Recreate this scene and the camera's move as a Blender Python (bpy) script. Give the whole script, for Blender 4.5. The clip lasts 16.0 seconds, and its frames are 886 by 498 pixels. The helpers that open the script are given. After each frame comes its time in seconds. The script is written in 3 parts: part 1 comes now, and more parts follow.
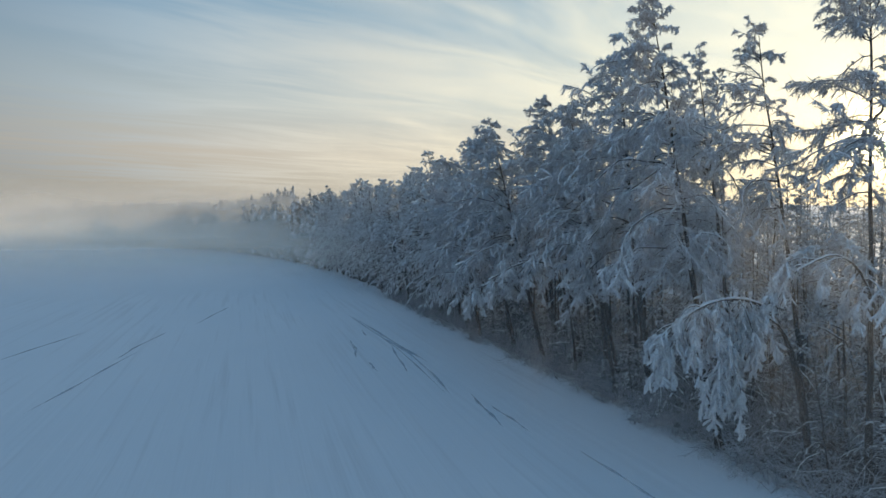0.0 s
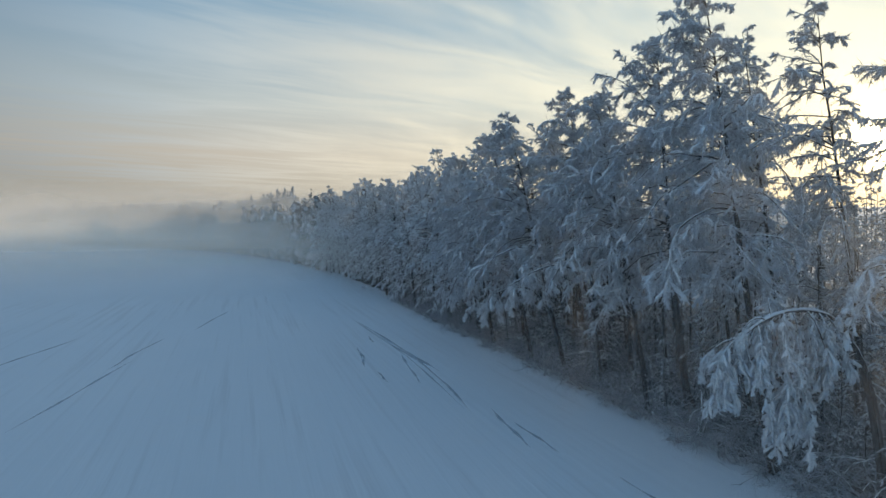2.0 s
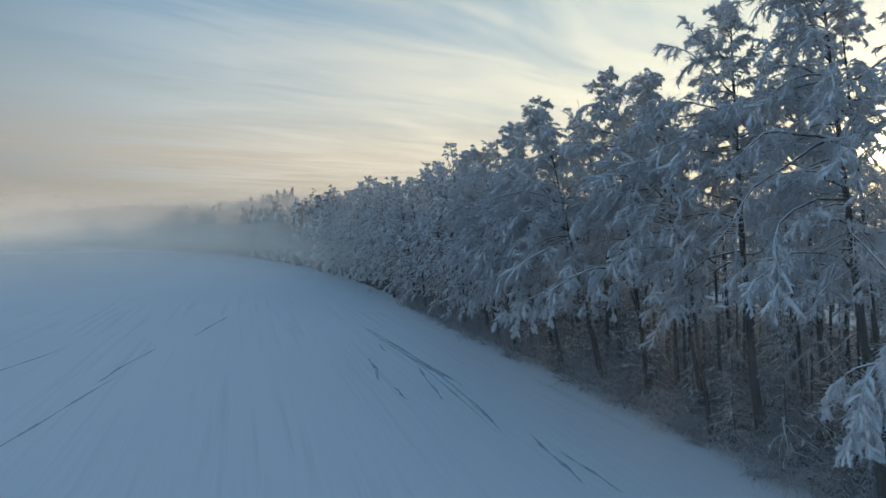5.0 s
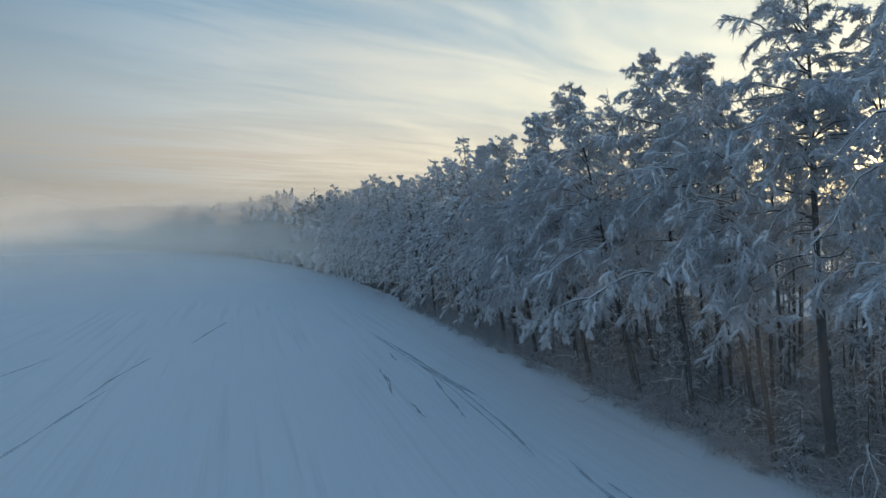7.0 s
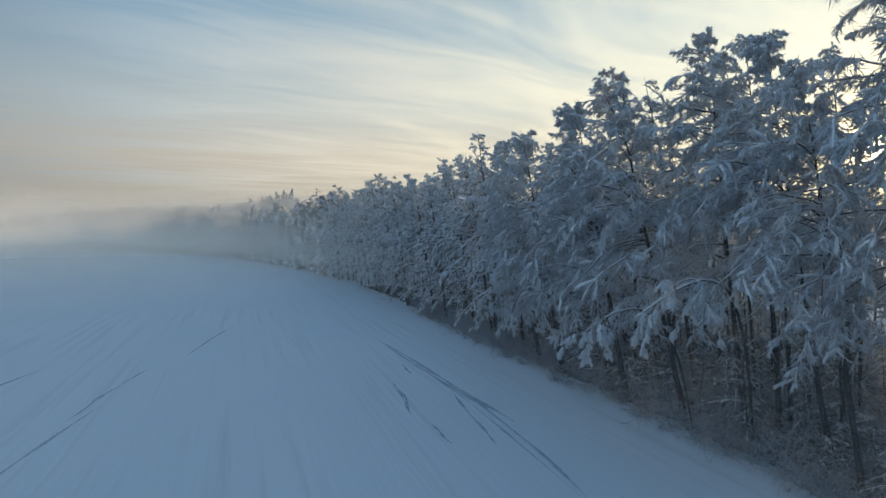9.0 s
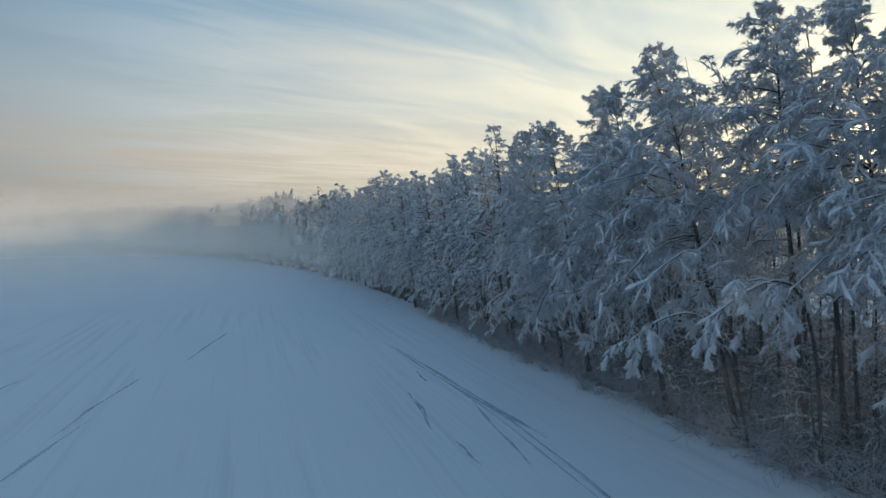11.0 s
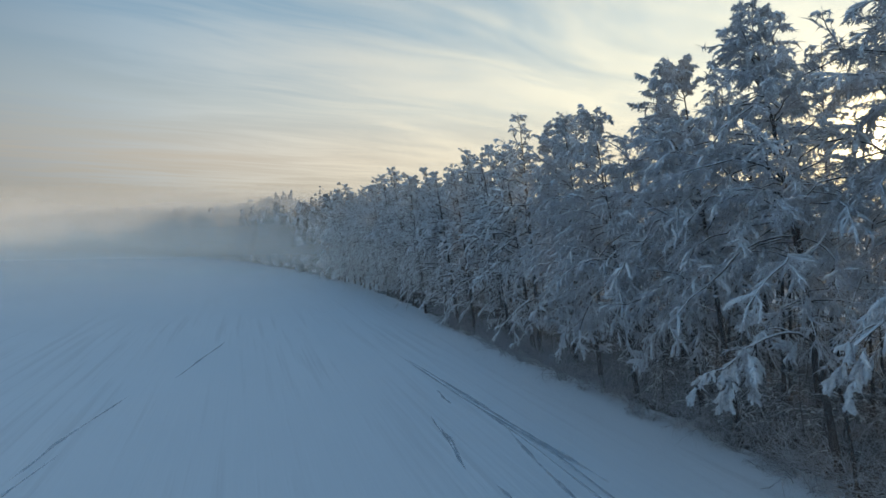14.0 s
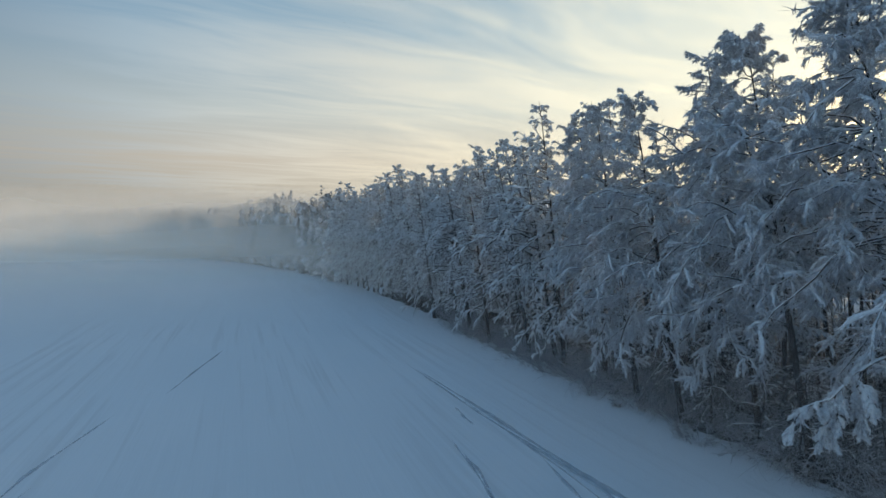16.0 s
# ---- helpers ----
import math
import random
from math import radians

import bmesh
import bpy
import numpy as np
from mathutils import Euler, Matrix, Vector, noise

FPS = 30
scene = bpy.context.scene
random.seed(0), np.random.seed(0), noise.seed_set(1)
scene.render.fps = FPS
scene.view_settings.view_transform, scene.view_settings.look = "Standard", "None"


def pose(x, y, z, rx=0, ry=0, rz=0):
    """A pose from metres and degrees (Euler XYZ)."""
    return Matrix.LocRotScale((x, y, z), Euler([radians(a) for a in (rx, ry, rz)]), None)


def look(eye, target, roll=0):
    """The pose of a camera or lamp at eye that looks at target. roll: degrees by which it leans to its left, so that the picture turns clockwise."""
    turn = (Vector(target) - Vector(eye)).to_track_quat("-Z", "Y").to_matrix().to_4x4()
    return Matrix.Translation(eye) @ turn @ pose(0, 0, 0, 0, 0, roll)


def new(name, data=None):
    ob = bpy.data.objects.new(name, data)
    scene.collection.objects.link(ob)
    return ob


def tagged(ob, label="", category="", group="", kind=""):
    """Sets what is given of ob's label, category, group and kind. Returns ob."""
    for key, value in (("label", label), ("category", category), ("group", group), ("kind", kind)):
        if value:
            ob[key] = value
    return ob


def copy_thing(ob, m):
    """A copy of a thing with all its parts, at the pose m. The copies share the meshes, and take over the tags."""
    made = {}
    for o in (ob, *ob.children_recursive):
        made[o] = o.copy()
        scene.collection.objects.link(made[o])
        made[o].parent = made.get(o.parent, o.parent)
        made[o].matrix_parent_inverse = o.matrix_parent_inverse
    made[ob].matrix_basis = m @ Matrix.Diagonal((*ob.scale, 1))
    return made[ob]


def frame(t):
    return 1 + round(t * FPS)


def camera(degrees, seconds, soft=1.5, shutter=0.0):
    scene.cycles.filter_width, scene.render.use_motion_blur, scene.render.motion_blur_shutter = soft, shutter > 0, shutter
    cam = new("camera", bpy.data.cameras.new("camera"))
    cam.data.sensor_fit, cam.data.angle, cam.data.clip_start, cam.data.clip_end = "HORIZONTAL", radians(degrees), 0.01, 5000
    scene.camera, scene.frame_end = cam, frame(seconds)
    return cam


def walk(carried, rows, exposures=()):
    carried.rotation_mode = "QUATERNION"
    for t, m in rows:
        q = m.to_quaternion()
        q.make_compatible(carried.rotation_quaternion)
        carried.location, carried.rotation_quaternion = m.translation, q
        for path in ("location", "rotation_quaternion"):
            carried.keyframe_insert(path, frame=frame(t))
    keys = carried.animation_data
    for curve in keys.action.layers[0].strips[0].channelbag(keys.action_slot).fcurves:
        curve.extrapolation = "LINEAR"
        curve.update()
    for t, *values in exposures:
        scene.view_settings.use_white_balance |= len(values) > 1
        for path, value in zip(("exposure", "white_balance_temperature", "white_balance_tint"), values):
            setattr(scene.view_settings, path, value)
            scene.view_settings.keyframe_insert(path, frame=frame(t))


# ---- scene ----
# A drone glides over a snowed-in field along the edge of a snow-laden wood. +y is the way it flies, the wood stands at +x.
cam = camera(75.0, 16.0, soft=1.5)
METRES, EYE, TILT, LEAN, TURN = 18.0, 10.9, -2.19, 0.0, -18.75
ROWS = [
    (0.0, 0.0000, 0.0000, 0.0000, 0.000, 0.000, -0.00),
    (0.5, -0.0147, 0.0413, 0.0026, -0.012, 0.012, -0.00),
    (1.0, -0.0298, 0.0773, 0.0050, -0.018, 0.029, 0.01),
    (1.5, -0.0464, 0.1162, 0.0080, -0.023, 0.029, 0.03),
    (2.0, -0.0604, 0.1536, 0.0092, -0.041, 0.047, 0.05),
    (2.5, -0.0752, 0.1945, 0.0107, -0.041, 0.047, 0.08),
    (3.0, -0.0893, 0.2327, 0.0114, -0.053, 0.053, 0.12),
    (3.5, -0.1035, 0.2750, 0.0113, -0.053, 0.064, 0.13),
    (4.0, -0.1173, 0.3143, 0.0109, -0.053, 0.076, 0.14),
    (6.5, -0.2038, 0.5426, 0.0118, -0.135, 0.176, 0.25),
    (7.0, -0.2207, 0.5885, 0.0157, -0.129, 0.176, 0.28),
    (7.5, -0.2399, 0.6391, 0.0196, -0.147, 0.205, 0.28),
    (8.0, -0.2598, 0.6895, 0.0243, -0.152, 0.234, 0.32),
    (8.5, -0.2784, 0.7357, 0.0271, -0.158, 0.264, 0.35),
    (9.0, -0.2975, 0.7852, 0.0277, -0.170, 0.281, 0.35),
    (11.5, -0.3842, 1.0085, 0.0207, -0.229, 0.305, 0.50),
    (12.0, -0.3993, 1.0551, 0.0210, -0.240, 0.328, 0.50),
    (12.5, -0.4131, 1.0986, 0.0230, -0.234, 0.334, 0.50),
    (13.0, -0.4286, 1.1469, 0.0256, -0.246, 0.346, 0.49),
    (13.5, -0.4419, 1.1931, 0.0285, -0.246, 0.358, 0.52),
    (14.0, -0.4569, 1.2445, 0.0313, -0.264, 0.375, 0.54),
    (14.5, -0.4712, 1.2931, 0.0336, -0.270, 0.393, 0.56),
    (15.0, -0.4873, 1.3465, 0.0353, -0.287, 0.410, 0.61),
    (15.5, -0.5029, 1.3960, 0.0367, -0.281, 0.422, 0.62),
    (16.0, -0.5201, 1.4504, 0.0389, -0.293, 0.434, 0.64),
]
walk(cam, [(t, pose(0, 0, EYE, 0, 0, TURN) @ pose(0, 0, 0, TILT, LEAN, 0) @ pose(METRES * x, METRES * y, METRES * z, 90 + pitch, roll, yaw)) for t, x, y, z, yaw, pitch, roll in ROWS])

# ---------------------------------------------------------------- light
SUN_DIR = Vector((0.818, 0.564, 0.118)).normalized()
SKY_STRENGTH = 1.15


class Nodes:
    """A short way to write node trees."""

    def __init__(self, tree):
        self.tree = tree
        tree.nodes.clear()

    def link(self, a, b):
        self.tree.links.new(a, b)

    def put(self, socket, value):
        if isinstance(value, bpy.types.NodeSocket):
            self.link(value, socket)
        else:
            socket.default_value = value

    def math(self, op, a, b=0.0, clamp=False):
        node = self.tree.nodes.new("ShaderNodeMath")
        node.operation, node.use_clamp = op, clamp
        self.put(node.inputs[0], a), self.put(node.inputs[1], b)
        return node.outputs[0]

    def mix(self, fac, a, b, mode="MIX"):
        node = self.tree.nodes.new("ShaderNodeMix")
        node.data_type, node.blend_type = "RGBA", mode
        self.put(node.inputs[0], fac), self.put(node.inputs[6], a), self.put(node.inputs[7], b)
        return node.outputs[2]

    def ramp(self, fac, stops, ease="LINEAR"):
        node = self.tree.nodes.new("ShaderNodeValToRGB")
        node.color_ramp.interpolation = ease
        while len(node.color_ramp.elements) < len(stops):
            node.color_ramp.elements.new(0.5)
        for element, (at, colour) in zip(node.color_ramp.elements, stops):
            element.position = at
            element.color = (*colour, 1) if hasattr(colour, "__len__") else (colour, colour, colour, 1)
        self.put(node.inputs[0], fac)
        return node.outputs[0]

    def noise(self, vector, scale, detail=4.0, rough=0.55, warp=0.0):
        node = self.tree.nodes.new("ShaderNodeTexNoise")
        self.put(node.inputs["Vector"], vector)
        node.inputs["Scale"].default_value, node.inputs["Detail"].default_value = scale, detail
        node.inputs["Roughness"].default_value, node.inputs["Distortion"].default_value = rough, warp
        return node.outputs["Fac"]

    def stretch(self, vector, scale, turn=(0, 0, 0), shift=(0, 0, 0)):
        node = self.tree.nodes.new("ShaderNodeMapping")
        self.put(node.inputs["Vector"], vector)
        node.inputs["Scale"].default_value, node.inputs["Rotation"].default_value = scale, turn
        node.inputs["Location"].default_value = shift
        return node.outputs[0]

    def position(self):
        return self.tree.nodes.new("ShaderNodeNewGeometry").outputs["Position"]

    def dot(self, a, b):
        node = self.tree.nodes.new("ShaderNodeVectorMath")
        node.operation = "DOT_PRODUCT"
        self.put(node.inputs[0], a), self.put(node.inputs[1], b)
        return node.outputs["Value"]

    def split(self, vector):
        node = self.tree.nodes.new("ShaderNodeSeparateXYZ")
        self.put(node.inputs[0], vector)
        return node.outputs

    def join(self, x, y, z):
        node = self.tree.nodes.new("ShaderNodeCombineXYZ")
        self.put(node.inputs[0], x), self.put(node.inputs[1], y), self.put(node.inputs[2], z)
        return node.outputs[0]


def make_sky():
    world = bpy.data.worlds.new("winter_sky")
    scene.world = world
    world.use_nodes = True
    n = Nodes(world.node_tree)
    way = n.tree.nodes.new("ShaderNodeTexCoord").outputs["Generated"]
    x, y, z = n.split(way)
    air = n.tree.nodes.new("ShaderNodeTexSky")
    air.sky_type, air.sun_disc = "NISHITA", False
    air.sun_elevation, air.sun_rotation = math.asin(SUN_DIR.z), math.atan2(SUN_DIR.x, SUN_DIR.y)
    air.air_density, air.dust_density, air.ozone_density = 1.0, 2.0, 2.0
    clear = n.mix(1.0, air.outputs[0], (0.050, 0.055, 0.058, 1), "MULTIPLY")
    # thin winter haze: peach low down, pale blue above, deeper blue overhead
    haze = n.ramp(n.math("ABSOLUTE", z), [(0.0, (0.33, 0.34, 0.37)), (0.045, (0.45, 0.41, 0.36)), (0.12, (0.54, 0.485, 0.42)), (0.20, (0.46, 0.51, 0.52)), (0.32, (0.22, 0.365, 0.50)), (0.45, (0.18, 0.32, 0.46)), (0.65, (0.085, 0.22, 0.38)), (1.0, (0.06, 0.175, 0.33))])
    sky = n.mix(0.8, clear, haze)
    near_sun = n.math("MAXIMUM", n.dot(way, tuple(SUN_DIR)), 0.0)
    # streaks of high cloud, drawn out along one wind
    up = n.math("MAXIMUM", z, 0.03)
    plane = n.join(n.math("DIVIDE", x, up), n.math("DIVIDE", y, up), 0.0)
    down_wind, cross_wind = n.dot(plane, (0.95, 0.31, 0.0)), n.dot(plane, (-0.31, 0.95, 0.0))
    veer = n.noise(n.join(n.math("MULTIPLY", down_wind, 0.3), n.math("MULTIPLY", cross_wind, 0.3), 4.0), 1.0, 2.0, 0.5)
    cross_wind = n.math("ADD", cross_wind, n.math("MULTIPLY", veer, 1.8))
    streaks = n.noise(n.join(n.math("MULTIPLY", down_wind, 0.36), cross_wind, 2.4), 1.05, 6.0, 0.56, 0.6)
    wisps = n.noise(n.join(n.math("MULTIPLY", down_wind, 0.7), n.math("MULTIPLY", cross_wind, 3.0), 7.0), 1.0, 5.0, 0.6, 0.6)
    cover = n.ramp(n.math("ADD", n.math("MULTIPLY", streaks, 0.72), n.math("MULTIPLY", wisps, 0.28)), [(0.36, 0.0), (0.66, 1.0)], "EASE")
    fade = n.ramp(z, [(0.02, 0.0), (0.10, 1.0)], "EASE")
    lit = n.ramp(near_sun, [(0.10, (0.16, 0.22, 0.30)), (0.45, (0.44, 0.51, 0.56)), (0.72, (0.76, 0.70, 0.58)), (0.93, (0.97, 0.88, 0.66))])
    sky = n.mix(n.math("MULTIPLY", n.math("MULTIPLY", cover, fade), 0.44), sky, lit)
    # dimmer beside the sun, raised behind the camera to brighten the trees
    sky_gain = n.ramp(n.math("ADD", n.math("MULTIPLY", n.dot(way, tuple(SUN_DIR)), 0.5), 0.5), [(0.05, (2.46, 2.46, 2.47)), (0.35, (1.30, 1.31, 1.31)), (0.58, (0.71, 0.77, 0.81)), (0.78, (1.06, 1.06, 1.04))])
    sky = n.mix(1.0, sky, sky_gain, "MULTIPLY")
    # the low sun shining through the haze
    for power, colour in ((5.0, (0.30, 0.26, 0.145)), (26.0, (0.10, 0.085, 0.045)), (170.0, (0.60, 0.42, 0.16)), (2600.0, (10.0, 8.0, 4.6))):
        glow = n.math("POWER", near_sun, power)
        sky = n.mix(glow, sky, n.mix(1.0, sky, (*colour, 1), "ADD"))
    back = n.tree.nodes.new("ShaderNodeBackground")
    n.link(sky, back.inputs[0])
    back.inputs[1].default_value = SKY_STRENGTH
    n.link(back.outputs[0], n.tree.nodes.new("ShaderNodeOutputWorld").inputs[0])


make_sky()
sun = new("sun", bpy.data.lights.new("sun", "SUN"))
sun.data.energy, sun.data.angle, sun.data.color = 2.8, radians(3.0), (1.0, 0.80, 0.55)
sun.matrix_world = look((0, 0, 60), Vector((0, 0, 60)) - SUN_DIR)


# ---------------------------------------------------------------- materials
def material(name):
    mat = bpy.data.materials.new(name)
    mat.use_nodes = True
    n = Nodes(mat.node_tree)
    shader = n.tree.nodes.new("ShaderNodeBsdfPrincipled")
    n.link(shader.outputs[0], n.tree.nodes.new("ShaderNodeOutputMaterial").inputs[0])
    return mat, n, shader


def bump(n, shader, height, strength, distance):
    node = n.tree.nodes.new("ShaderNodeBump")
    node.inputs["Strength"].default_value, node.inputs["Distance"].default_value = strength, distance
    n.put(node.inputs["Height"], height)
    n.link(node.outputs[0], shader.inputs["Normal"])


def lit_through(n, shader, colour, share):
    """Lets a share of the light pass through a thin surface."""
    passing, both = n.tree.nodes.new("ShaderNodeBsdfTranslucent"), n.tree.nodes.new("ShaderNodeMixShader")
    n.put(passing.inputs[0], colour)
    both.inputs[0].default_value = share
    n.link(shader.outputs[0], both.inputs[1]), n.link(passing.outputs[0], both.inputs[2])
    end = [node for node in n.tree.nodes if node.bl_idname == "ShaderNodeOutputMaterial"][0]
    n.link(both.outputs[0], end.inputs[0])


def snow_field_material():
    mat, n, shader = material("wind_packed_snow")
    at = n.position()
    rows = n.noise(n.stretch(at, (1.4, 0.035, 1.0), (0, 0, radians(-1.5))), 1.0, 4.0, 0.6, 0.2)
    drift = n.noise(n.stretch(at, (0.10, 0.04, 1.0)), 1.0, 3.0, 0.5)
    grain = n.noise(at, 9.0, 3.0, 0.6)
    # streaks along the rows, darker in the base colour
    row_streaks = n.ramp(n.math("MULTIPLY", rows, n.math("ADD", drift, 0.45)), [(0.50, 0.0), (0.66, 1.0)])
    tone = n.mix(drift, (0.595, 0.645, 0.70, 1), (0.71, 0.735, 0.775, 1))
    n.link(n.mix(n.math("MULTIPLY", row_streaks, 0.30), tone, (0.45, 0.47, 0.50, 1)), shader.inputs["Base Color"])
    shader.inputs["Roughness"].default_value = 0.75
    shader.inputs["Specular IOR Level"].default_value = 0.25
    bump(n, shader, n.math("ADD", n.math("MULTIPLY", rows, 1.0), n.math("MULTIPLY", grain, 0.12)), 0.35, 0.10)
    return mat


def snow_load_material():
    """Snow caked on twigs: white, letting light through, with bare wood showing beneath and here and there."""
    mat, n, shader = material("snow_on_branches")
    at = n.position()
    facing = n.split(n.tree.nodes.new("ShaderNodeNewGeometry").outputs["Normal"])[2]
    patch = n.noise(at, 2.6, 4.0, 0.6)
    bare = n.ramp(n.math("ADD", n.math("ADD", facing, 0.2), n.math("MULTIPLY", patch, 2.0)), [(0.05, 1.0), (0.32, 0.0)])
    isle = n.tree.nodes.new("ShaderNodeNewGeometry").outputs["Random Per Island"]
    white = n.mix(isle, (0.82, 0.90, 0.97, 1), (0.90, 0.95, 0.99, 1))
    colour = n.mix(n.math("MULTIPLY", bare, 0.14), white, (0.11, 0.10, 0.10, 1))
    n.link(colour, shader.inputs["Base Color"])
    shader.inputs["Roughness"].default_value = 0.8
    shader.inputs["Specular IOR Level"].default_value = 0.2
    bump(n, shader, n.noise(at, 16.0, 3.0, 0.6), 0.9, 0.05)
    lit_through(n, shader, colour, 0.50)
    return mat


def bark_material():
    mat, n, shader = material("dark_wet_bark")
    at = n.position()
    facing = n.split(n.tree.nodes.new("ShaderNodeNewGeometry").outputs["Normal"])
    plates = n.noise(n.stretch(at, (7.0, 7.0, 1.6)), 1.0, 5.0, 0.65)
    blown = n.noise(at, 1.6, 4.0, 0.6)
    colour = n.mix(plates, (0.010, 0.011, 0.013, 1), (0.030, 0.031, 0.034, 1))
    stuck = n.ramp(n.math("ADD", n.math("MULTIPLY", facing[2], 0.75), n.math("MULTIPLY", blown, 0.85)), [(0.74, 0.0), (0.92, 1.0)])
    n.link(n.mix(stuck, colour, (0.80, 0.83, 0.87, 1)), shader.inputs["Base Color"])
    shader.inputs["Specular IOR Level"].default_value = 0.1
    shader.inputs["Roughness"].default_value = 0.9
    bump(n, shader, plates, 0.8, 0.05)
    return mat


def brush_material():
    mat, n, shader = material("frosted_brushwood")
    at = n.position()
    patch = n.noise(at, 2.1, 4.0, 0.6)
    isle = n.tree.nodes.new("ShaderNodeNewGeometry").outputs["Random Per Island"]
    facing = n.split(n.tree.nodes.new("ShaderNodeNewGeometry").outputs["Normal"])[2]
    wood = n.mix(isle, (0.028, 0.031, 0.036, 1), (0.075, 0.082, 0.092, 1))
    frost = n.ramp(n.math("ADD", n.math("MULTIPLY", facing, 0.5), patch), [(0.30, 0.0), (0.70, 1.0)])
    n.link(n.mix(n.math("MULTIPLY", frost, 0.52), wood, (0.74, 0.80, 0.88, 1)), shader.inputs["Base Color"])
    shader.inputs["Specular IOR Level"].default_value = 0.1
    shader.inputs["Roughness"].default_value = 0.9
    return mat


def frost_material():
    """Fine twigs of the crowns, furred with hoar frost all round."""
    mat, n, shader = material("hoar_frosted_twigs")
    at = n.position()
    isle = n.tree.nodes.new("ShaderNodeNewGeometry").outputs["Random Per Island"]
    patch = n.noise(at, 1.3, 3.0, 0.6)
    furred = n.ramp(n.math("ADD", n.math("MULTIPLY", isle, 0.55), n.math("MULTIPLY", patch, 0.75)), [(0.25, 0.45), (0.70, 1.0)])
    n.link(n.mix(n.math("MULTIPLY", furred, 0.92), (0.075, 0.070, 0.068, 1), (0.74, 0.80, 0.88, 1)), shader.inputs["Base Color"])
    shader.inputs["Roughness"].default_value = 0.9
    lit_through(n, shader, (0.70, 0.74, 0.80, 1), 0.40)
    return mat


def floor_material():
    mat, n, shader = material("snow_and_dark_floor")
    at = n.position()
    patch = n.math("ADD", n.math("MULTIPLY", n.noise(at, 0.7, 5.0, 0.65), 0.6), n.math("MULTIPLY", n.noise(at, 5.0, 4.0, 0.6), 0.4))
    # dark blue-grey floor tone, with snow in scattered patches
    dark_floor = n.mix(n.noise(at, 14.0, 3.0), (0.032, 0.034, 0.037, 1), (0.085, 0.088, 0.095, 1))
    n.link(n.mix(n.ramp(patch, [(0.54, 0.0), (0.72, 1.0)]), dark_floor, (0.72, 0.78, 0.85, 1)), shader.inputs["Base Color"])
    shader.inputs["Specular IOR Level"].default_value = 0.1
    shader.inputs["Roughness"].default_value = 0.9
    bump(n, shader, patch, 0.8, 0.3)
    return mat


def rut_material():
    """A blue-grey strip laid over the snow, thinning out raggedly towards its borders."""
    mat, n, shader = material("blue_grey_rut")
    at = n.position()
    mottle = n.noise(n.stretch(at, (3.0, 0.5, 3.0)), 1.0, 4.0, 0.6)
    n.link(n.mix(n.ramp(mottle, [(0.35, 0.0), (0.75, 1.0)]), (0.33, 0.38, 0.44, 1), (0.52, 0.60, 0.68, 1)), shader.inputs["Base Color"])
    shader.inputs["Roughness"].default_value = 0.9
    across, down, _ = n.split(n.tree.nodes.new("ShaderNodeUVMap").outputs[0])
    inner = n.math("MULTIPLY", n.math("MULTIPLY", across, n.math("SUBTRACT", 1.0, across)), 4.0)
    inner = n.math("MULTIPLY", inner, n.ramp(n.math("MULTIPLY", n.math("MULTIPLY", down, n.math("SUBTRACT", 1.0, down)), 4.0), [(0.0, 0.3), (0.5, 1.0)]))
    ragged = n.noise(n.stretch(at, (5.0, 0.9, 5.0)), 1.0, 4.0, 0.65)
    n.link(n.ramp(n.math("ADD", inner, n.math("MULTIPLY", n.math("SUBTRACT", ragged, 0.5), 1.3)), [(0.1, 0.0), (1.25, 0.43)], "EASE"), shader.inputs["Alpha"])
    return mat


def mist_material(name, top, glow, tint, along_edge, soft_foot=4.5):
    """A thin hanging veil of ground fog, densest a few metres up and thinning out with height."""
    mat = bpy.data.materials.new(name)
    mat.use_nodes = True
    n = Nodes(mat.node_tree)
    at = n.position()
    z = n.split(at)[2]
    rise = n.ramp(n.math("DIVIDE", n.math("SUBTRACT", z, 0.6), soft_foot), [(0.0, 0.0), (1.0, 1.0)], "EASE")
    wisp = n.noise(n.stretch(at, (0.022, 0.022, 0.05)), 1.0, 3.0, 0.5)
    height = n.math("ADD", n.math("DIVIDE", z, top), n.math("MULTIPLY", n.math("SUBTRACT", wisp, 0.5), 0.5))
    fall = n.ramp(height, [(0.10, 1.0), (0.38, 0.60), (1.0, 0.0)], "LINEAR")
    thick = n.ramp(n.math("DIVIDE", n.split(at)[1], 400.0), along_edge)
    cover = n.math("MULTIPLY", n.math("MULTIPLY", rise, fall), thick)
    clear = n.tree.nodes.new("ShaderNodeBsdfTransparent")
    front = n.tree.nodes.new("ShaderNodeBsdfDiffuse")
    behind = n.tree.nodes.new("ShaderNodeBsdfTranslucent")
    for node in (front, behind):
        node.inputs[0].default_value = (*tint, 1)
    both, veil = n.tree.nodes.new("ShaderNodeMixShader"), n.tree.nodes.new("ShaderNodeMixShader")
    both.inputs[0].default_value = glow
    n.link(front.outputs[0], both.inputs[1]), n.link(behind.outputs[0], both.inputs[2])
    n.link(cover, veil.inputs[0])
    n.link(clear.outputs[0], veil.inputs[1]), n.link(both.outputs[0], veil.inputs[2])
    n.link(veil.outputs[0], n.tree.nodes.new("ShaderNodeOutputMaterial").inputs[0])
    return mat


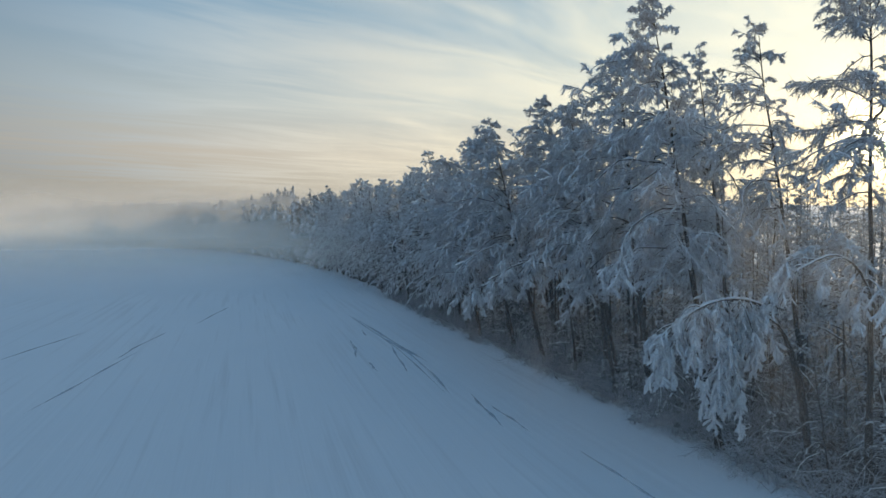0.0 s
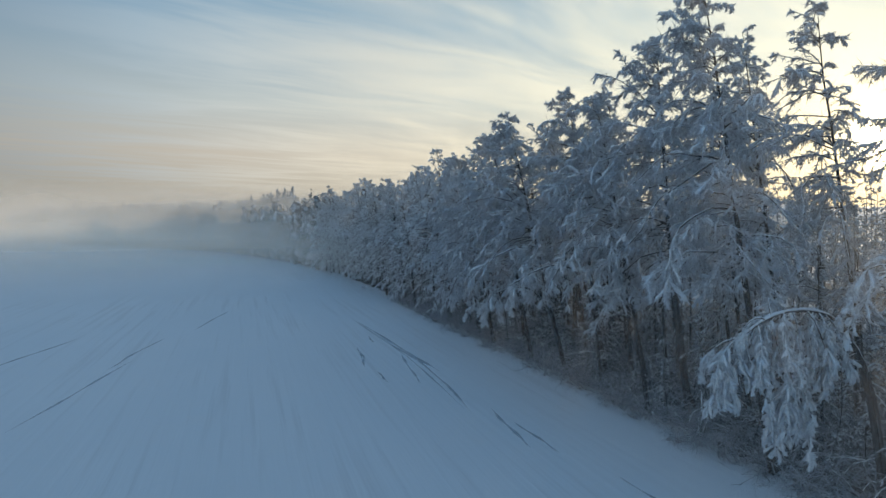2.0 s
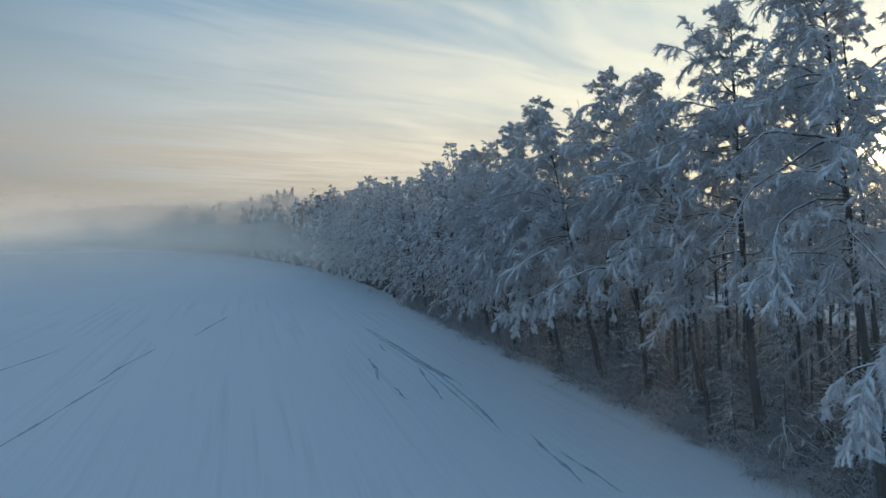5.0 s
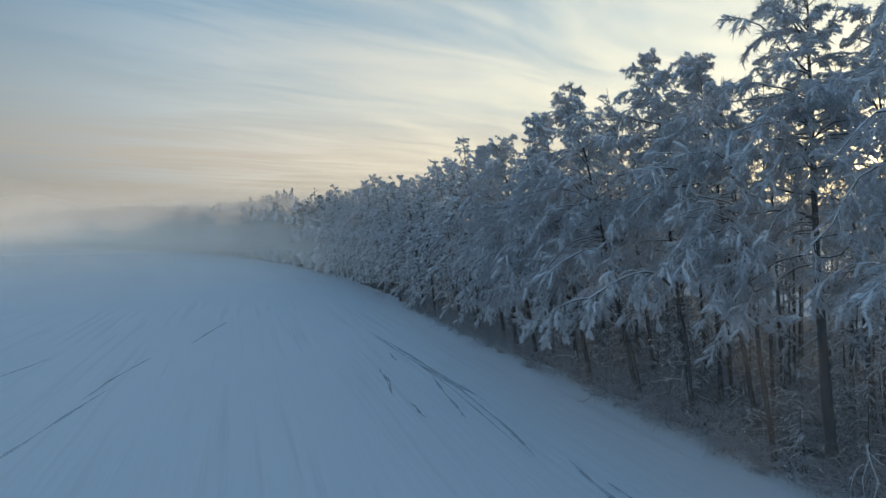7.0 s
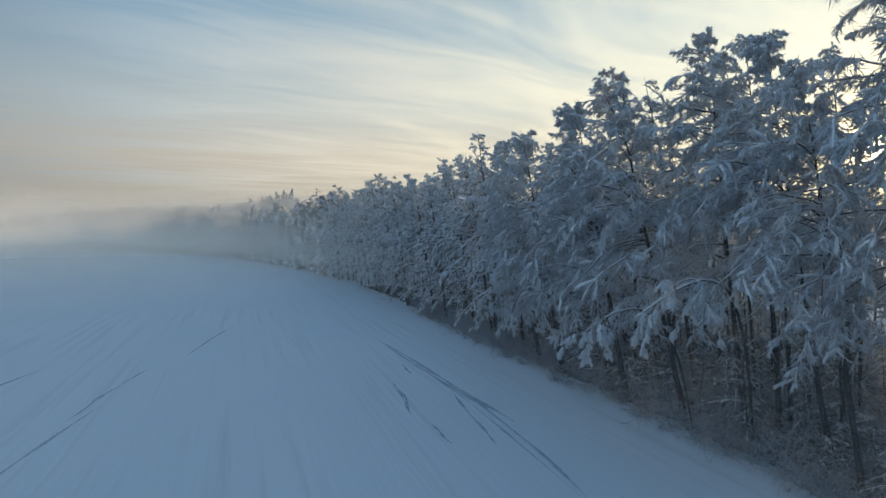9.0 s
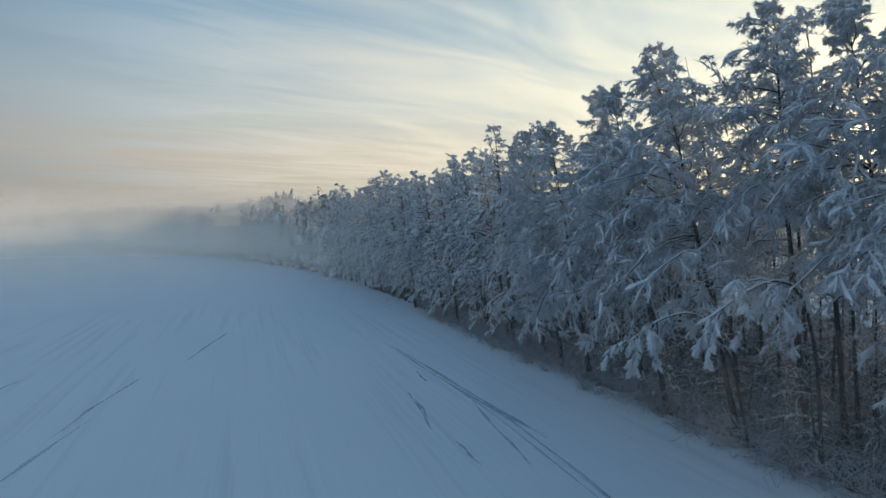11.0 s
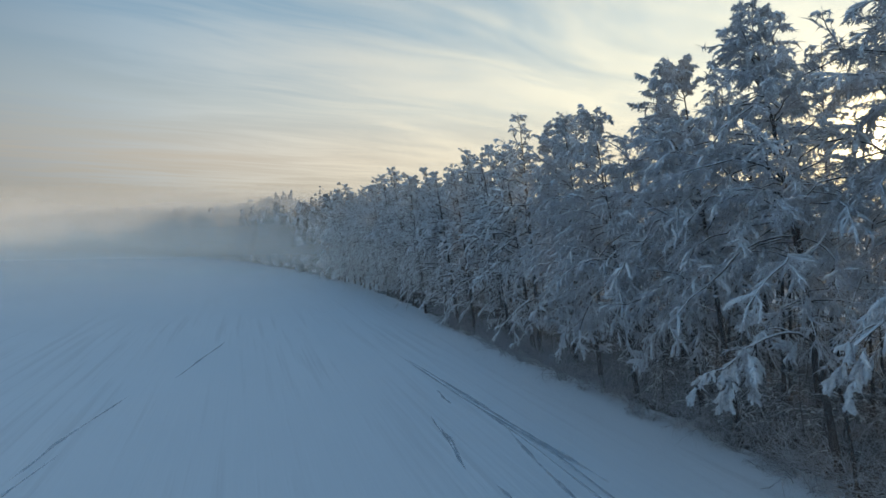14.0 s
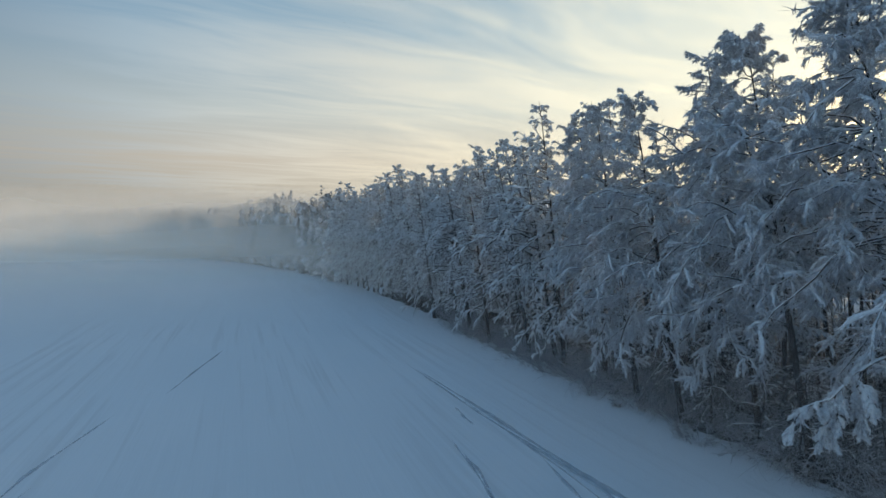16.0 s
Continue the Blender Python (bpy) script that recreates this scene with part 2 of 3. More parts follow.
def distant_material():
    mat, n, shader = material("frosted_distant_wood")
    at = n.position()
    facing = n.split(n.tree.nodes.new("ShaderNodeNewGeometry").outputs["Normal"])[2]
    patch = n.noise(at, 0.9, 5.0, 0.65)
    frost = n.ramp(n.math("ADD", n.math("MULTIPLY", facing, 0.35), patch), [(0.40, 0.12), (0.80, 1.0)])
    n.link(n.mix(n.math("MULTIPLY", frost, 0.95), (0.065, 0.068, 0.07, 1), (0.76, 0.81, 0.87, 1)), shader.inputs["Base Color"])
    shader.inputs["Roughness"].default_value = 0.9
    return mat


DISTANT = distant_material()
SNOW, LOAD, BARK, BRUSH, FLOOR, RUT, FROST = snow_field_material(), snow_load_material(), bark_material(), brush_material(), floor_material(), rut_material(), frost_material()


# ---------------------------------------------------------------- mesh helpers
def mesh_from(name, verts, faces, mat, smooth=True):
    data = bpy.data.meshes.new(name)
    verts, faces = np.asarray(verts, np.float32), np.asarray(faces, np.int32)
    corners = faces.shape[1]
    data.vertices.add(len(verts))
    data.vertices.foreach_set("co", verts.ravel())
    data.loops.add(faces.size)
    data.loops.foreach_set("vertex_index", faces.ravel())
    data.polygons.add(len(faces))
    data.polygons.foreach_set("loop_start", np.arange(0, faces.size, corners, dtype=np.int32))
    data.polygons.foreach_set("use_smooth", np.full(len(faces), smooth))
    data.update(calc_edges=True)
    data.materials.append(mat)
    return data


def unit(v):
    return v / np.maximum(np.linalg.norm(v, axis=-1, keepdims=True), 1e-9)


def tubes(lines, radii, sides, squash=1.0):
    """Tapered tubes round many lines at once. lines: (n, k, 3); radii: (n, k). Returns vertices and triangles."""
    n, k, _ = lines.shape
    way = np.gradient(lines, axis=1)
    way = unit(way)
    side = unit(np.cross(way, np.array([0.31, 0.93, 0.19])))
    over = np.cross(side, way)
    turn = np.arange(sides) * 2 * np.pi / sides
    ring = side[:, :, None, :] * np.cos(turn)[None, None, :, None] + over[:, :, None, :] * np.sin(turn)[None, None, :, None] * squash
    verts = (lines[:, :, None, :] + ring * radii[:, :, None, None]).reshape(-1, 3)
    i, j, s = np.meshgrid(np.arange(n), np.arange(k - 1), np.arange(sides), indexing="ij")
    a = (i * k + j) * sides + s
    b = (i * k + j) * sides + (s + 1) % sides
    faces = np.concatenate([np.stack([a, b, b + sides], -1).reshape(-1, 3), np.stack([a, b + sides, a + sides], -1).reshape(-1, 3)])
    return verts, faces


def spikes(start, tip, radius):
    """Many slender pointed twigs at once, three-sided. start, tip: (n, 3); radius: (n,)."""
    way = unit(tip - start)
    side = unit(np.cross(way, np.array([0.31, 0.93, 0.19])))
    over = np.cross(side, way)
    turn = np.arange(3) * 2 * np.pi / 3
    ring = start[:, None] + (side[:, None] * np.cos(turn)[None, :, None] + over[:, None] * np.sin(turn)[None, :, None]) * radius[:, None, None]
    verts = np.concatenate([ring, tip[:, None]], 1).reshape(-1, 3)
    a = np.arange(len(start))[:, None] * 4
    faces = np.concatenate([a + np.array([[0, 1, 3]]), a + np.array([[1, 2, 3]]), a + np.array([[2, 0, 3]])], 1).reshape(-1, 3)
    return verts, faces


def lumpy(rng, piece, amount):
    """The same piece with uneven, lumpy surfaces."""
    v, f = piece
    return v + rng.normal(0, amount, v.shape), f


def joined(pieces):
    verts, faces, start = [], [], 0
    for v, f in pieces:
        verts.append(v), faces.append(f + start)
        start += len(v)
    return np.concatenate(verts), np.concatenate(faces)


def grow(rng, start, way, length, steps, droop, wander):
    """Lines that set out from start along way and bend down under their load."""
    n = len(start)
    lines = np.zeros((n, steps, 3))
    lines[:, 0] = start
    d = unit(way)
    step = (length / (steps - 1))[:, None]
    for s in range(1, steps):
        d = d + rng.normal(0, wander, (n, 3))
        d[:, 2] -= droop
        d = unit(d)
        lines[:, s] = lines[:, s - 1] + d * step
    return lines


def along(lines, u):
    """The place and the way at the fractions u (n, m) of the lines (n, k, 3)."""
    n, k, _ = lines.shape
    f = np.clip(u, 0, 0.999) * (k - 1)
    i = f.astype(int)
    r = np.arange(n)[:, None]
    a, b = lines[r, i], lines[r, i + 1]
    return a + (b - a) * (f - i)[..., None], unit(b - a)


def crown(rng, lines, length, load, secs, twigs, fingers, thick, droop=0.15):
    """What grows on the limbs: side branches, fine frosted twigs, and paws of snow where a limb is loaded (load: 0 to 1 a limb)."""
    n = len(lines)
    u = 0.10 + 0.90 * rng.uniform(0, 1, (n, secs)) ** 0.72
    # on a loaded limb the side branches crowd into two or three paws, the outermost at its end
    heart = np.sort(rng.uniform(0.3, 0.9, (n, 3)), axis=1)
    heart[:, 2] = 0.94
    crowd = rng.uniform(0, 1, (n, secs)) < 0.25 + 0.6 * load[:, None]
    u = np.where(crowd, np.clip(heart[np.arange(n)[:, None], rng.integers(0, 3, (n, secs))] + rng.normal(0, 0.07, (n, secs)), 0.08, 1.0), u)
    at, way = along(lines, u)
    flat = unit(np.cross(way, np.array([0, 0, 1.0])) + 1e-6)
    hand = rng.choice([-1, 1], (n, secs, 1))
    out = way * 0.75 + flat * hand * rng.uniform(0.2, 1.15, (n, secs, 1)) + rng.normal(0, 0.24, (n, secs, 3)) + np.array([0, 0, -0.05])
    reach = np.clip(length[:, None] * 0.25 * (1.2 - 0.72 * u) * rng.uniform(0.45, 1.5, (n, secs)), 0.22, 1.05)
    side = grow(rng, at.reshape(-1, 3), out.reshape(-1, 3), reach.ravel(), 6, droop, 0.22)
    m = len(side)
    wood = tubes(side[:, ::5], np.repeat(np.array([[0.020, 0.007]]), m, 0) * thick, 3)
    # snow lies in paws: every loaded side branch is a thick lumpy finger with smaller fingers hanging round it
    heavy = rng.uniform(0, 1, (n, secs)) < load[:, None] * (0.30 + 0.95 * u)
    heavy = np.flatnonzero(heavy.ravel())
    paw = side[heavy]
    girth = rng.uniform(0.026, 0.058, (len(heavy), 1)) * thick
    shape = np.array([0.5, 1.05, 1.15, 0.65]) * rng.uniform(0.72, 1.3, (len(heavy), 4))
    lift = np.zeros((len(heavy), 4, 3))
    lift[:, :, 2] = girth * 0.5
    body = lumpy(rng, tubes(paw[:, [0, 2, 4, 5]] + lift, girth * shape, 4, 0.85), 0.014 * thick)
    v = rng.uniform(0.12, 1.0, (len(heavy), fingers))
    at2, way2 = along(paw, v)
    round_it = unit(np.cross(way2, np.array([0, 0, 1.0])) + 1e-6) * rng.uniform(-0.9, 0.9, (len(heavy), fingers, 1))
    out2 = way2 * 0.60 + round_it + np.array([0, 0, -0.34]) + rng.normal(0, 0.34, at2.shape)
    len2 = rng.uniform(0.06, 0.21, (len(heavy), fingers)) * np.clip(reach.ravel()[heavy, None], 0.5, 1.1)
    small = grow(rng, at2.reshape(-1, 3), out2.reshape(-1, 3), len2.ravel(), 2, 0.30, 0.22)
    thin = rng.uniform(0.019, 0.040, (len(small), 1)) * thick * np.array([1.0, 0.72])
    hanging = lumpy(rng, tubes(small, thin, 3), 0.008 * thick)
    # fine twigs on every side branch and along the limbs
    w = rng.uniform(0.05, 1.0, (m, twigs))
    at3, way3 = along(side, w)
    out3 = unit(way3 * 0.75 + rng.normal(0, 0.48, at3.shape) + np.array([0, 0, -0.16])) * rng.uniform(0.16, 0.62, (m, twigs, 1)) * np.clip(reach.ravel() / 0.8, 0.35, 1.0)[:, None, None]
    at3 = at3.reshape(-1, 3)
    fine = spikes(at3, at3 + out3.reshape(-1, 3), rng.uniform(0.014, 0.032, m * twigs) * thick)
    k = twigs * 2
    at4, way4 = along(lines, rng.uniform(0.08, 1.0, (n, k)))
    out4 = unit(way4 * 0.7 + rng.normal(0, 0.55, at4.shape)) * rng.uniform(0.2, 0.75, (n, k, 1)) * np.clip(length / 2.5, 0.3, 1.0)[:, None, None]
    at4 = at4.reshape(-1, 3)
    more = spikes(at4, at4 + out4.reshape(-1, 3), rng.uniform(0.010, 0.020, n * k) * thick)
    return wood, joined([body, hanging]), joined([fine, more])


def plan_tree(rng, height, lean, base, reach, limbs, pull, bend=1.1):
    """The trunk line and the limb lines of one tree that stands at the origin and leans by lean (x, y) at its top."""
    k = 14
    s = np.linspace(0, 1, k)
    sway = rng.normal(0, 0.10, (k, 2)).cumsum(0) * s[:, None] * 0.5
    trunk = np.zeros((1, k, 3))
    trunk[0, :, 0] = lean[0] * s ** bend + sway[:, 0]
    trunk[0, :, 1] = lean[1] * s ** bend + sway[:, 1]
    trunk[0, :, 2] = height * s
    u = np.sort(base + (0.99 - base) * rng.uniform(0, 1, limbs) ** 0.66)
    at = along(trunk, u[None])[0][0]
    h = (u - base) / (1 - base)
    turn = rng.uniform(0, 2 * np.pi, limbs)
    way = np.stack([np.cos(turn), np.sin(turn), np.zeros(limbs)], -1)
    way[:, :2] += np.array(pull) * (1.2 - 0.8 * h)[:, None]
    way = unit(way)
    profile = np.where(h < 0.2, 0.72 + 1.4 * h, 1.0 - 0.84 * np.clip((h - 0.2) / 0.8, 0, 1) ** 1.5)
    field_side = 0.72 + 0.42 * np.clip(-way[:, 0], -0.3, 1)
    length = np.maximum(reach * profile * field_side * rng.uniform(0.55, 1.2, limbs), 0.45)
    way[:, 2] = 0.35 + 0.75 * h ** 2 + rng.normal(0, 0.22, limbs)
    lines = grow(rng, at, way, length, 8, 0.20 * (1.15 - 0.60 * h), 0.23)
    low = np.minimum(0.80 * base * height + rng.normal(0, 0.9, limbs), at[:, 2])
    lines[:, :, 2] = np.maximum(lines[:, :, 2], low[:, None])
    # the snow lies unevenly: some limbs carry much, some hardly any; those deep inside the wood the least
    load = np.clip(rng.beta(0.9, 1.5, limbs) * 1.15 - 0.35 * np.clip(way[:, 0], 0, 1), 0.03, 1.0)
    load = np.clip(load * (0.75 + 0.55 * h) + 0.30 * np.clip(h - 0.35, 0, 1), 0.03, 0.95)
    return trunk, lines, length, load


def part(name, data, parent, label="", kind=""):
    ob = new(name, data)
    ob.parent = parent
    return tagged(ob, label=label, kind=kind)


def root(name, label, category, group="", kind=""):
    ob = new(name)
    ob.empty_display_size = 0.5
    return tagged(ob, label, category, group, kind)


def trunk_mesh(rng, trunk, girth, sides=8):
    s = np.linspace(0, 1, trunk.shape[1])
    r = girth * (0.06 + 0.94 * (1 - s) ** 0.9) * (1 + 0.35 * np.exp(-s * 26))
    return tubes(trunk, r[None] * rng.uniform(0.93, 1.07, (1, len(s))), sides)


def near_tree(seed, height, lean, base, reach, pull, girth=0.17, limbs=70, secs=13, load=1.0, bend=1.1, label=""):
    """A tree at the wood's edge: trunk and five tiers of boughs, each with its twigs and its load of snow."""
    rng = np.random.default_rng(seed)
    trunk, lines, length, weight = plan_tree(rng, height, lean, base, reach, limbs, pull, bend)
    weight = np.clip(weight * load * 1.2, 0.02, 1)
    tree = root("snowy_tree", label or "tall leafless tree with paws of snow at the field's edge", "tree", "trees of the wood edge")
    part("trunk", mesh_from("trunk", *trunk_mesh(rng, trunk, girth), BARK), tree, "dark bare trunk with blown snow in its bark")
    inward = (lines[:, -1, 0] - lines[:, 0, 0]) / length
    kept = np.flatnonzero(np.logical_or(inward < 0.3, rng.uniform(0, 1, limbs) < 0.5))
    for group in np.array_split(kept, 5):
        ll, le = lines[group], length[group]
        limb_r = (0.0078 * le[:, None] + 0.009) * np.linspace(1, 0.28, 8)[None]
        wood, paws, fine = crown(rng, ll, le, weight[group], secs, 12 if secs > 14 else 8, 16 if secs > 14 else 12, 1.0)
        bough = part("bough", mesh_from("bough", *tubes(ll, limb_r, 5), BARK), tree, kind="stuff")
        ridge = lumpy(rng, tubes(ll[:, 1:] + np.array([0, 0, 0.022]), (limb_r[:, 1:] * 0.75 + 0.004) * rng.choice([0.15, 0.6, 1.0, 1.3], (len(ll), 7)), 4), 0.010)
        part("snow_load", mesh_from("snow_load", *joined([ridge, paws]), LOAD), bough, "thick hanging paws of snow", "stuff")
        part("fine_brushwood", mesh_from("fine_brushwood", *joined([wood, fine]), FROST), bough, "thin frosted grey-brown twigs", "stuff")
    return tree


def tree_pieces(seed, height, lean, base, reach, pull, girth, limbs, secs, twigs, fingers, thick, sides, load=1.0):
    rng = np.random.default_rng(seed)
    trunk, lines, length, weight = plan_tree(rng, height, lean, base, reach, limbs, pull)
    limb_r = (0.014 * length[:, None] + 0.012) * (0.55 if thick < 1 else 1.0) * np.linspace(1, 0.28, 8)[None]
    wood, paws, fine = crown(rng, lines, length, np.clip(weight * load, 0.02, 1), secs, twigs, fingers, thick)
    ridge = tubes(lines[:, 1::2] + np.array([0, 0, 0.025]), limb_r[:, 1::2] * 0.8 + 0.008 * thick, 3)
    return trunk_mesh(rng, trunk, girth, sides), joined([tubes(lines[:, ::2], limb_r[:, ::2], 3), wood]), joined([ridge, paws]), fine


def plain_tree(*numbers, label, group, load=1.0, twig_mat=None):
    """A tree deeper in the wood or farther along it: trunk, branches, fine twigs and snow."""
    trunk, branches, snow, bare = tree_pieces(*numbers, load)
    tree = root("snowy_tree", label, "tree", group)
    part("trunk", mesh_from("trunk", *trunk, BARK), tree)
    part("branches", mesh_from("branches", *branches, BARK), tree, kind="stuff")
    part("fine_brushwood", mesh_from("fine_brushwood", *bare, twig_mat or FROST), tree, "thin frosted grey-brown twigs", "stuff")
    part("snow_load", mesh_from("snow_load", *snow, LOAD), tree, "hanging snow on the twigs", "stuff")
    return tree


def far_spruce(seed, height, reach):
    """A tree a few hundred metres off: a ragged tiered crown."""
    rng = np.random.default_rng(seed)
    tiers, sides = 7, 9
    line, radii = [], []
    for k in range(tiers):
        s = k / tiers
        line += [height * (0.06 + 0.94 * s), height * (0.06 + 0.94 * (s + 0.6 / tiers))]
        radii += [(reach * (1 - s) ** 0.8 + 0.2) * (0.55 if k == 0 else 1.0), reach * (1 - s) ** 0.8 * 0.55 + 0.05]
    line = np.array(line)
    points = np.stack([rng.normal(0, 0.15, len(line)), rng.normal(0, 0.15, len(line)), line], -1)[None]
    crown = lumpy(rng, tubes(points, np.array(radii)[None], sides), 0.45)
    trunk = tubes(np.array([[[0, 0, 0], [0, 0, height * 0.3]]]), np.array([[0.25, 0.18]]), 3)
    return trunk, trunk, crown, None


def joined_wood(name, label, kinds, places):
    """A far stretch of wood: many trees in one piece."""
    dark, white = [], []
    for kind, x, y, turn, size in places:
        c, s = math.cos(turn) * size, math.sin(turn) * size
        spin = np.array([[c, s, 0], [-s, c, 0], [0, 0, size]])
        foot = np.array([x, y, float(land(x, y)) - 0.2])
        trunk, branches, snow, twigs = kinds[kind]
        for bag, (v, f) in ((dark, trunk), (dark, branches), (white, snow), *([(white, twigs)] if twigs else [])):
            bag.append((v @ spin + foot, f))
    wood = root(name, label, "wood", kind="stuff")
    part("trunks", mesh_from("trunks", *joined(dark), BARK), wood, kind="stuff")
    part("snow_load", mesh_from("snow_load", *joined(white), DISTANT), wood, kind="stuff")


# ---------------------------------------------------------------- the ground
def edge_x(y):
    """Where the wood's edge runs: straight along the flight, then swinging out across the field."""
    y = np.asarray(y, float)
    far = np.maximum(y - 95, 0)
    return 21.5 - far ** 2 / 1000.0


def land(x, y):
    """The height of the ground: a level field, a low bank in the wood, wooded hills far off."""
    x, y = np.asarray(x, float), np.asarray(y, float)
    ease = lambda t: np.clip(t, 0, 1) ** 2 * (3 - 2 * np.clip(t, 0, 1))
    z = 0.10 * np.sin(x * 0.11 + 0.7) * np.sin(y * 0.045) * ease((np.hypot(x, y) - 8) / 40)
    z = z + 0.3 * ease((x - edge_x(np.minimum(y, 260)) - 2) / 12) + 2.5 * ease((x - edge_x(np.minimum(y, 260)) - 6) / 34) * ease((y - 30) / 40)
    ridge = 30 * ease((x + 40) / 210) + 2 * np.sin(x * 0.047) * ease((x + 40) / 80)
    z = z + ridge * ease((y - 330) / 170)
    z = z + (21 + 4 * np.sin(x * 0.014 + 1)) * ease((y - 620) / 240) * ease((x + 330) / 160)
    return z


def graded(lo, hi, fine_lo, fine_hi, step, growth=1.18):
    marks = list(np.arange(fine_lo, fine_hi + 1e-6, step))
    gap = step
    while marks[-1] < hi:
        gap *= growth
        marks.append(marks[-1] + gap)
    gap, front = step, []
    at = fine_lo
    while at > lo:
        gap *= growth
        at -= gap
        front.append(at)
    return np.array(front[::-1] + marks)


def build_ground():
    xs, ys = graded(-3500, 3500, -60, 60, 2.0), graded(-1500, 4500, -20, 200, 2.0, 1.12)
    gx, gy = np.meshgrid(xs, ys)
    verts = np.stack([gx, gy, land(gx, gy)], -1).reshape(-1, 3)
    w = len(xs)
    i, j = np.meshgrid(np.arange(len(ys) - 1), np.arange(w - 1), indexing="ij")
    a = (i * w + j).ravel()
    tagged(new("ground", mesh_from("ground", verts, np.stack([a, a + 1, a + w + 1, a + w], -1), SNOW)), "wide field under smooth wind-packed blue-white snow", "snow field", kind="structure")
    # the wood's floor: a dark sheet that breaks through the snow unevenly at its edge
    ys = np.arange(-10, 125, 0.4)
    us = np.array([0.0, 0.3, 0.6, 0.9, 1.2, 1.6, 2.0, 2.6, 3.5, 5, 7, 10, 14, 20, 30, 45, 60])
    gy, gu = np.meshgrid(ys, us, indexing="ij")
    gx = edge_x(gy) + gu - 0.9
    rng = np.random.default_rng(4)
    swell = 0.03 * np.sin(gy * 0.9 + 1.5 * np.sin(gx * 0.8)) + 0.03 * np.sin(gy * 2.3 + gx)
    z = land(gx, gy) - 0.16 + 0.17 * np.clip(gu / 1.6, 0, 1) + swell * np.exp(-gu / 4) + 0.025 * rng.uniform(-1, 1, gu.shape) + 0.06 * np.clip(gu - 1.5, 0, 1)
    verts = np.stack([gx, gy, z], -1).reshape(-1, 3)
    w = len(us)
    i, j = np.meshgrid(np.arange(len(ys) - 1), np.arange(w - 1), indexing="ij")
    a = (i * w + j).ravel()
    tagged(new("forest_floor", mesh_from("forest_floor", verts, np.stack([a, a + 1, a + w + 1, a + w], -1), FLOOR)), "dark blue-grey woodland floor with patches of snow", "forest floor", kind="structure")


build_ground()


def rut(points, width, seed, label="shallow dark blue-grey rut in the snow"):
    """A long darker streak in the snow: a ragged, slightly domed strip that runs out at both ends."""
    rng = np.random.default_rng(seed)
    p = np.array(points, float)
    t = np.linspace(0, 1, 60)
    k = np.linspace(0, 1, len(p))
    x, y = np.interp(t, k, p[:, 0]), np.interp(t, k, p[:, 1])
    x += 0.04 * np.sin(t * 9 + seed)
    w = 1.35 * width * (0.25 + 0.75 * np.sin(np.pi * t) ** 0.5) * (0.75 + 0.3 * np.sin(t * 17 + 2 * seed) + rng.uniform(-0.12, 0.12, 60))
    across = np.array([-1.0, -0.4, 0.4, 1.0])
    lift = np.array([0.004, 0.03, 0.03, 0.004])
    gx = x[:, None] + across[None] * w[:, None] / 2
    gy = np.repeat(y[:, None], 4, 1)
    gz = land(gx, gy) + lift[None]
    i, j = np.meshgrid(np.arange(59), np.arange(3), indexing="ij")
    a = (i * 4 + j).ravel()
    data = mesh_from("rut", np.stack([gx, gy, gz], -1).reshape(-1, 3), np.stack([a, a + 1, a + 5, a + 4], -1), RUT)
    cells = np.stack([np.stack([j / 3, i / 59], -1), np.stack([(j + 1) / 3, i / 59], -1), np.stack([(j + 1) / 3, (i + 1) / 59], -1), np.stack([j / 3, (i + 1) / 59], -1)], 2)
    data.uv_layers.new(name="strip").data.foreach_set("uv", cells.astype(np.float32).ravel())
    tagged(new("rut", data), label, "rut", "ruts in the snow", kind="structure")


RUTS = [
    ([(11.7, 72), (12.2, 58), (13.1, 48), (12.8, 40), (12.2, 34)], 0.28),
    ([(11.9, 70), (12.7, 58), (13.2, 48), (13.6, 44)], 0.40),
    ([(12.4, 51.5), (11.6, 45), (11.2, 41)], 0.24),
    ([(9.3, 55), (8.5, 47.4)], 0.14),
    ([(9.2, 53), (9.0, 50.5), (8.4, 47)], 0.22),
    ([(9.1, 45.5), (9.1, 42)], 0.20),
    ([(11.3, 60), (11.1, 56.5)], 0.20),
    ([(12.2, 62), (12.6, 50), (12.1, 35)], 0.16),
    ([(13.6, 34.5), (13.0, 28)], 0.24),
    ([(13.9, 32), (14.1, 27)], 0.20),
    ([(15.2, 24), (15.4, 18)], 0.18),
    ([(-12.5, 39.5), (-9.2, 56)], 0.26),
    ([(-10.4, 53), (-9.8, 57.5), (-7.9, 66)], 0.22),
    ([(-5.6, 69.5), (-2.4, 84)], 0.22),
    ([(-19.5, 56), (-16.0, 68)], 0.3),
]
for i, (points, width) in enumerate(RUTS):
    rut(points, width, i)


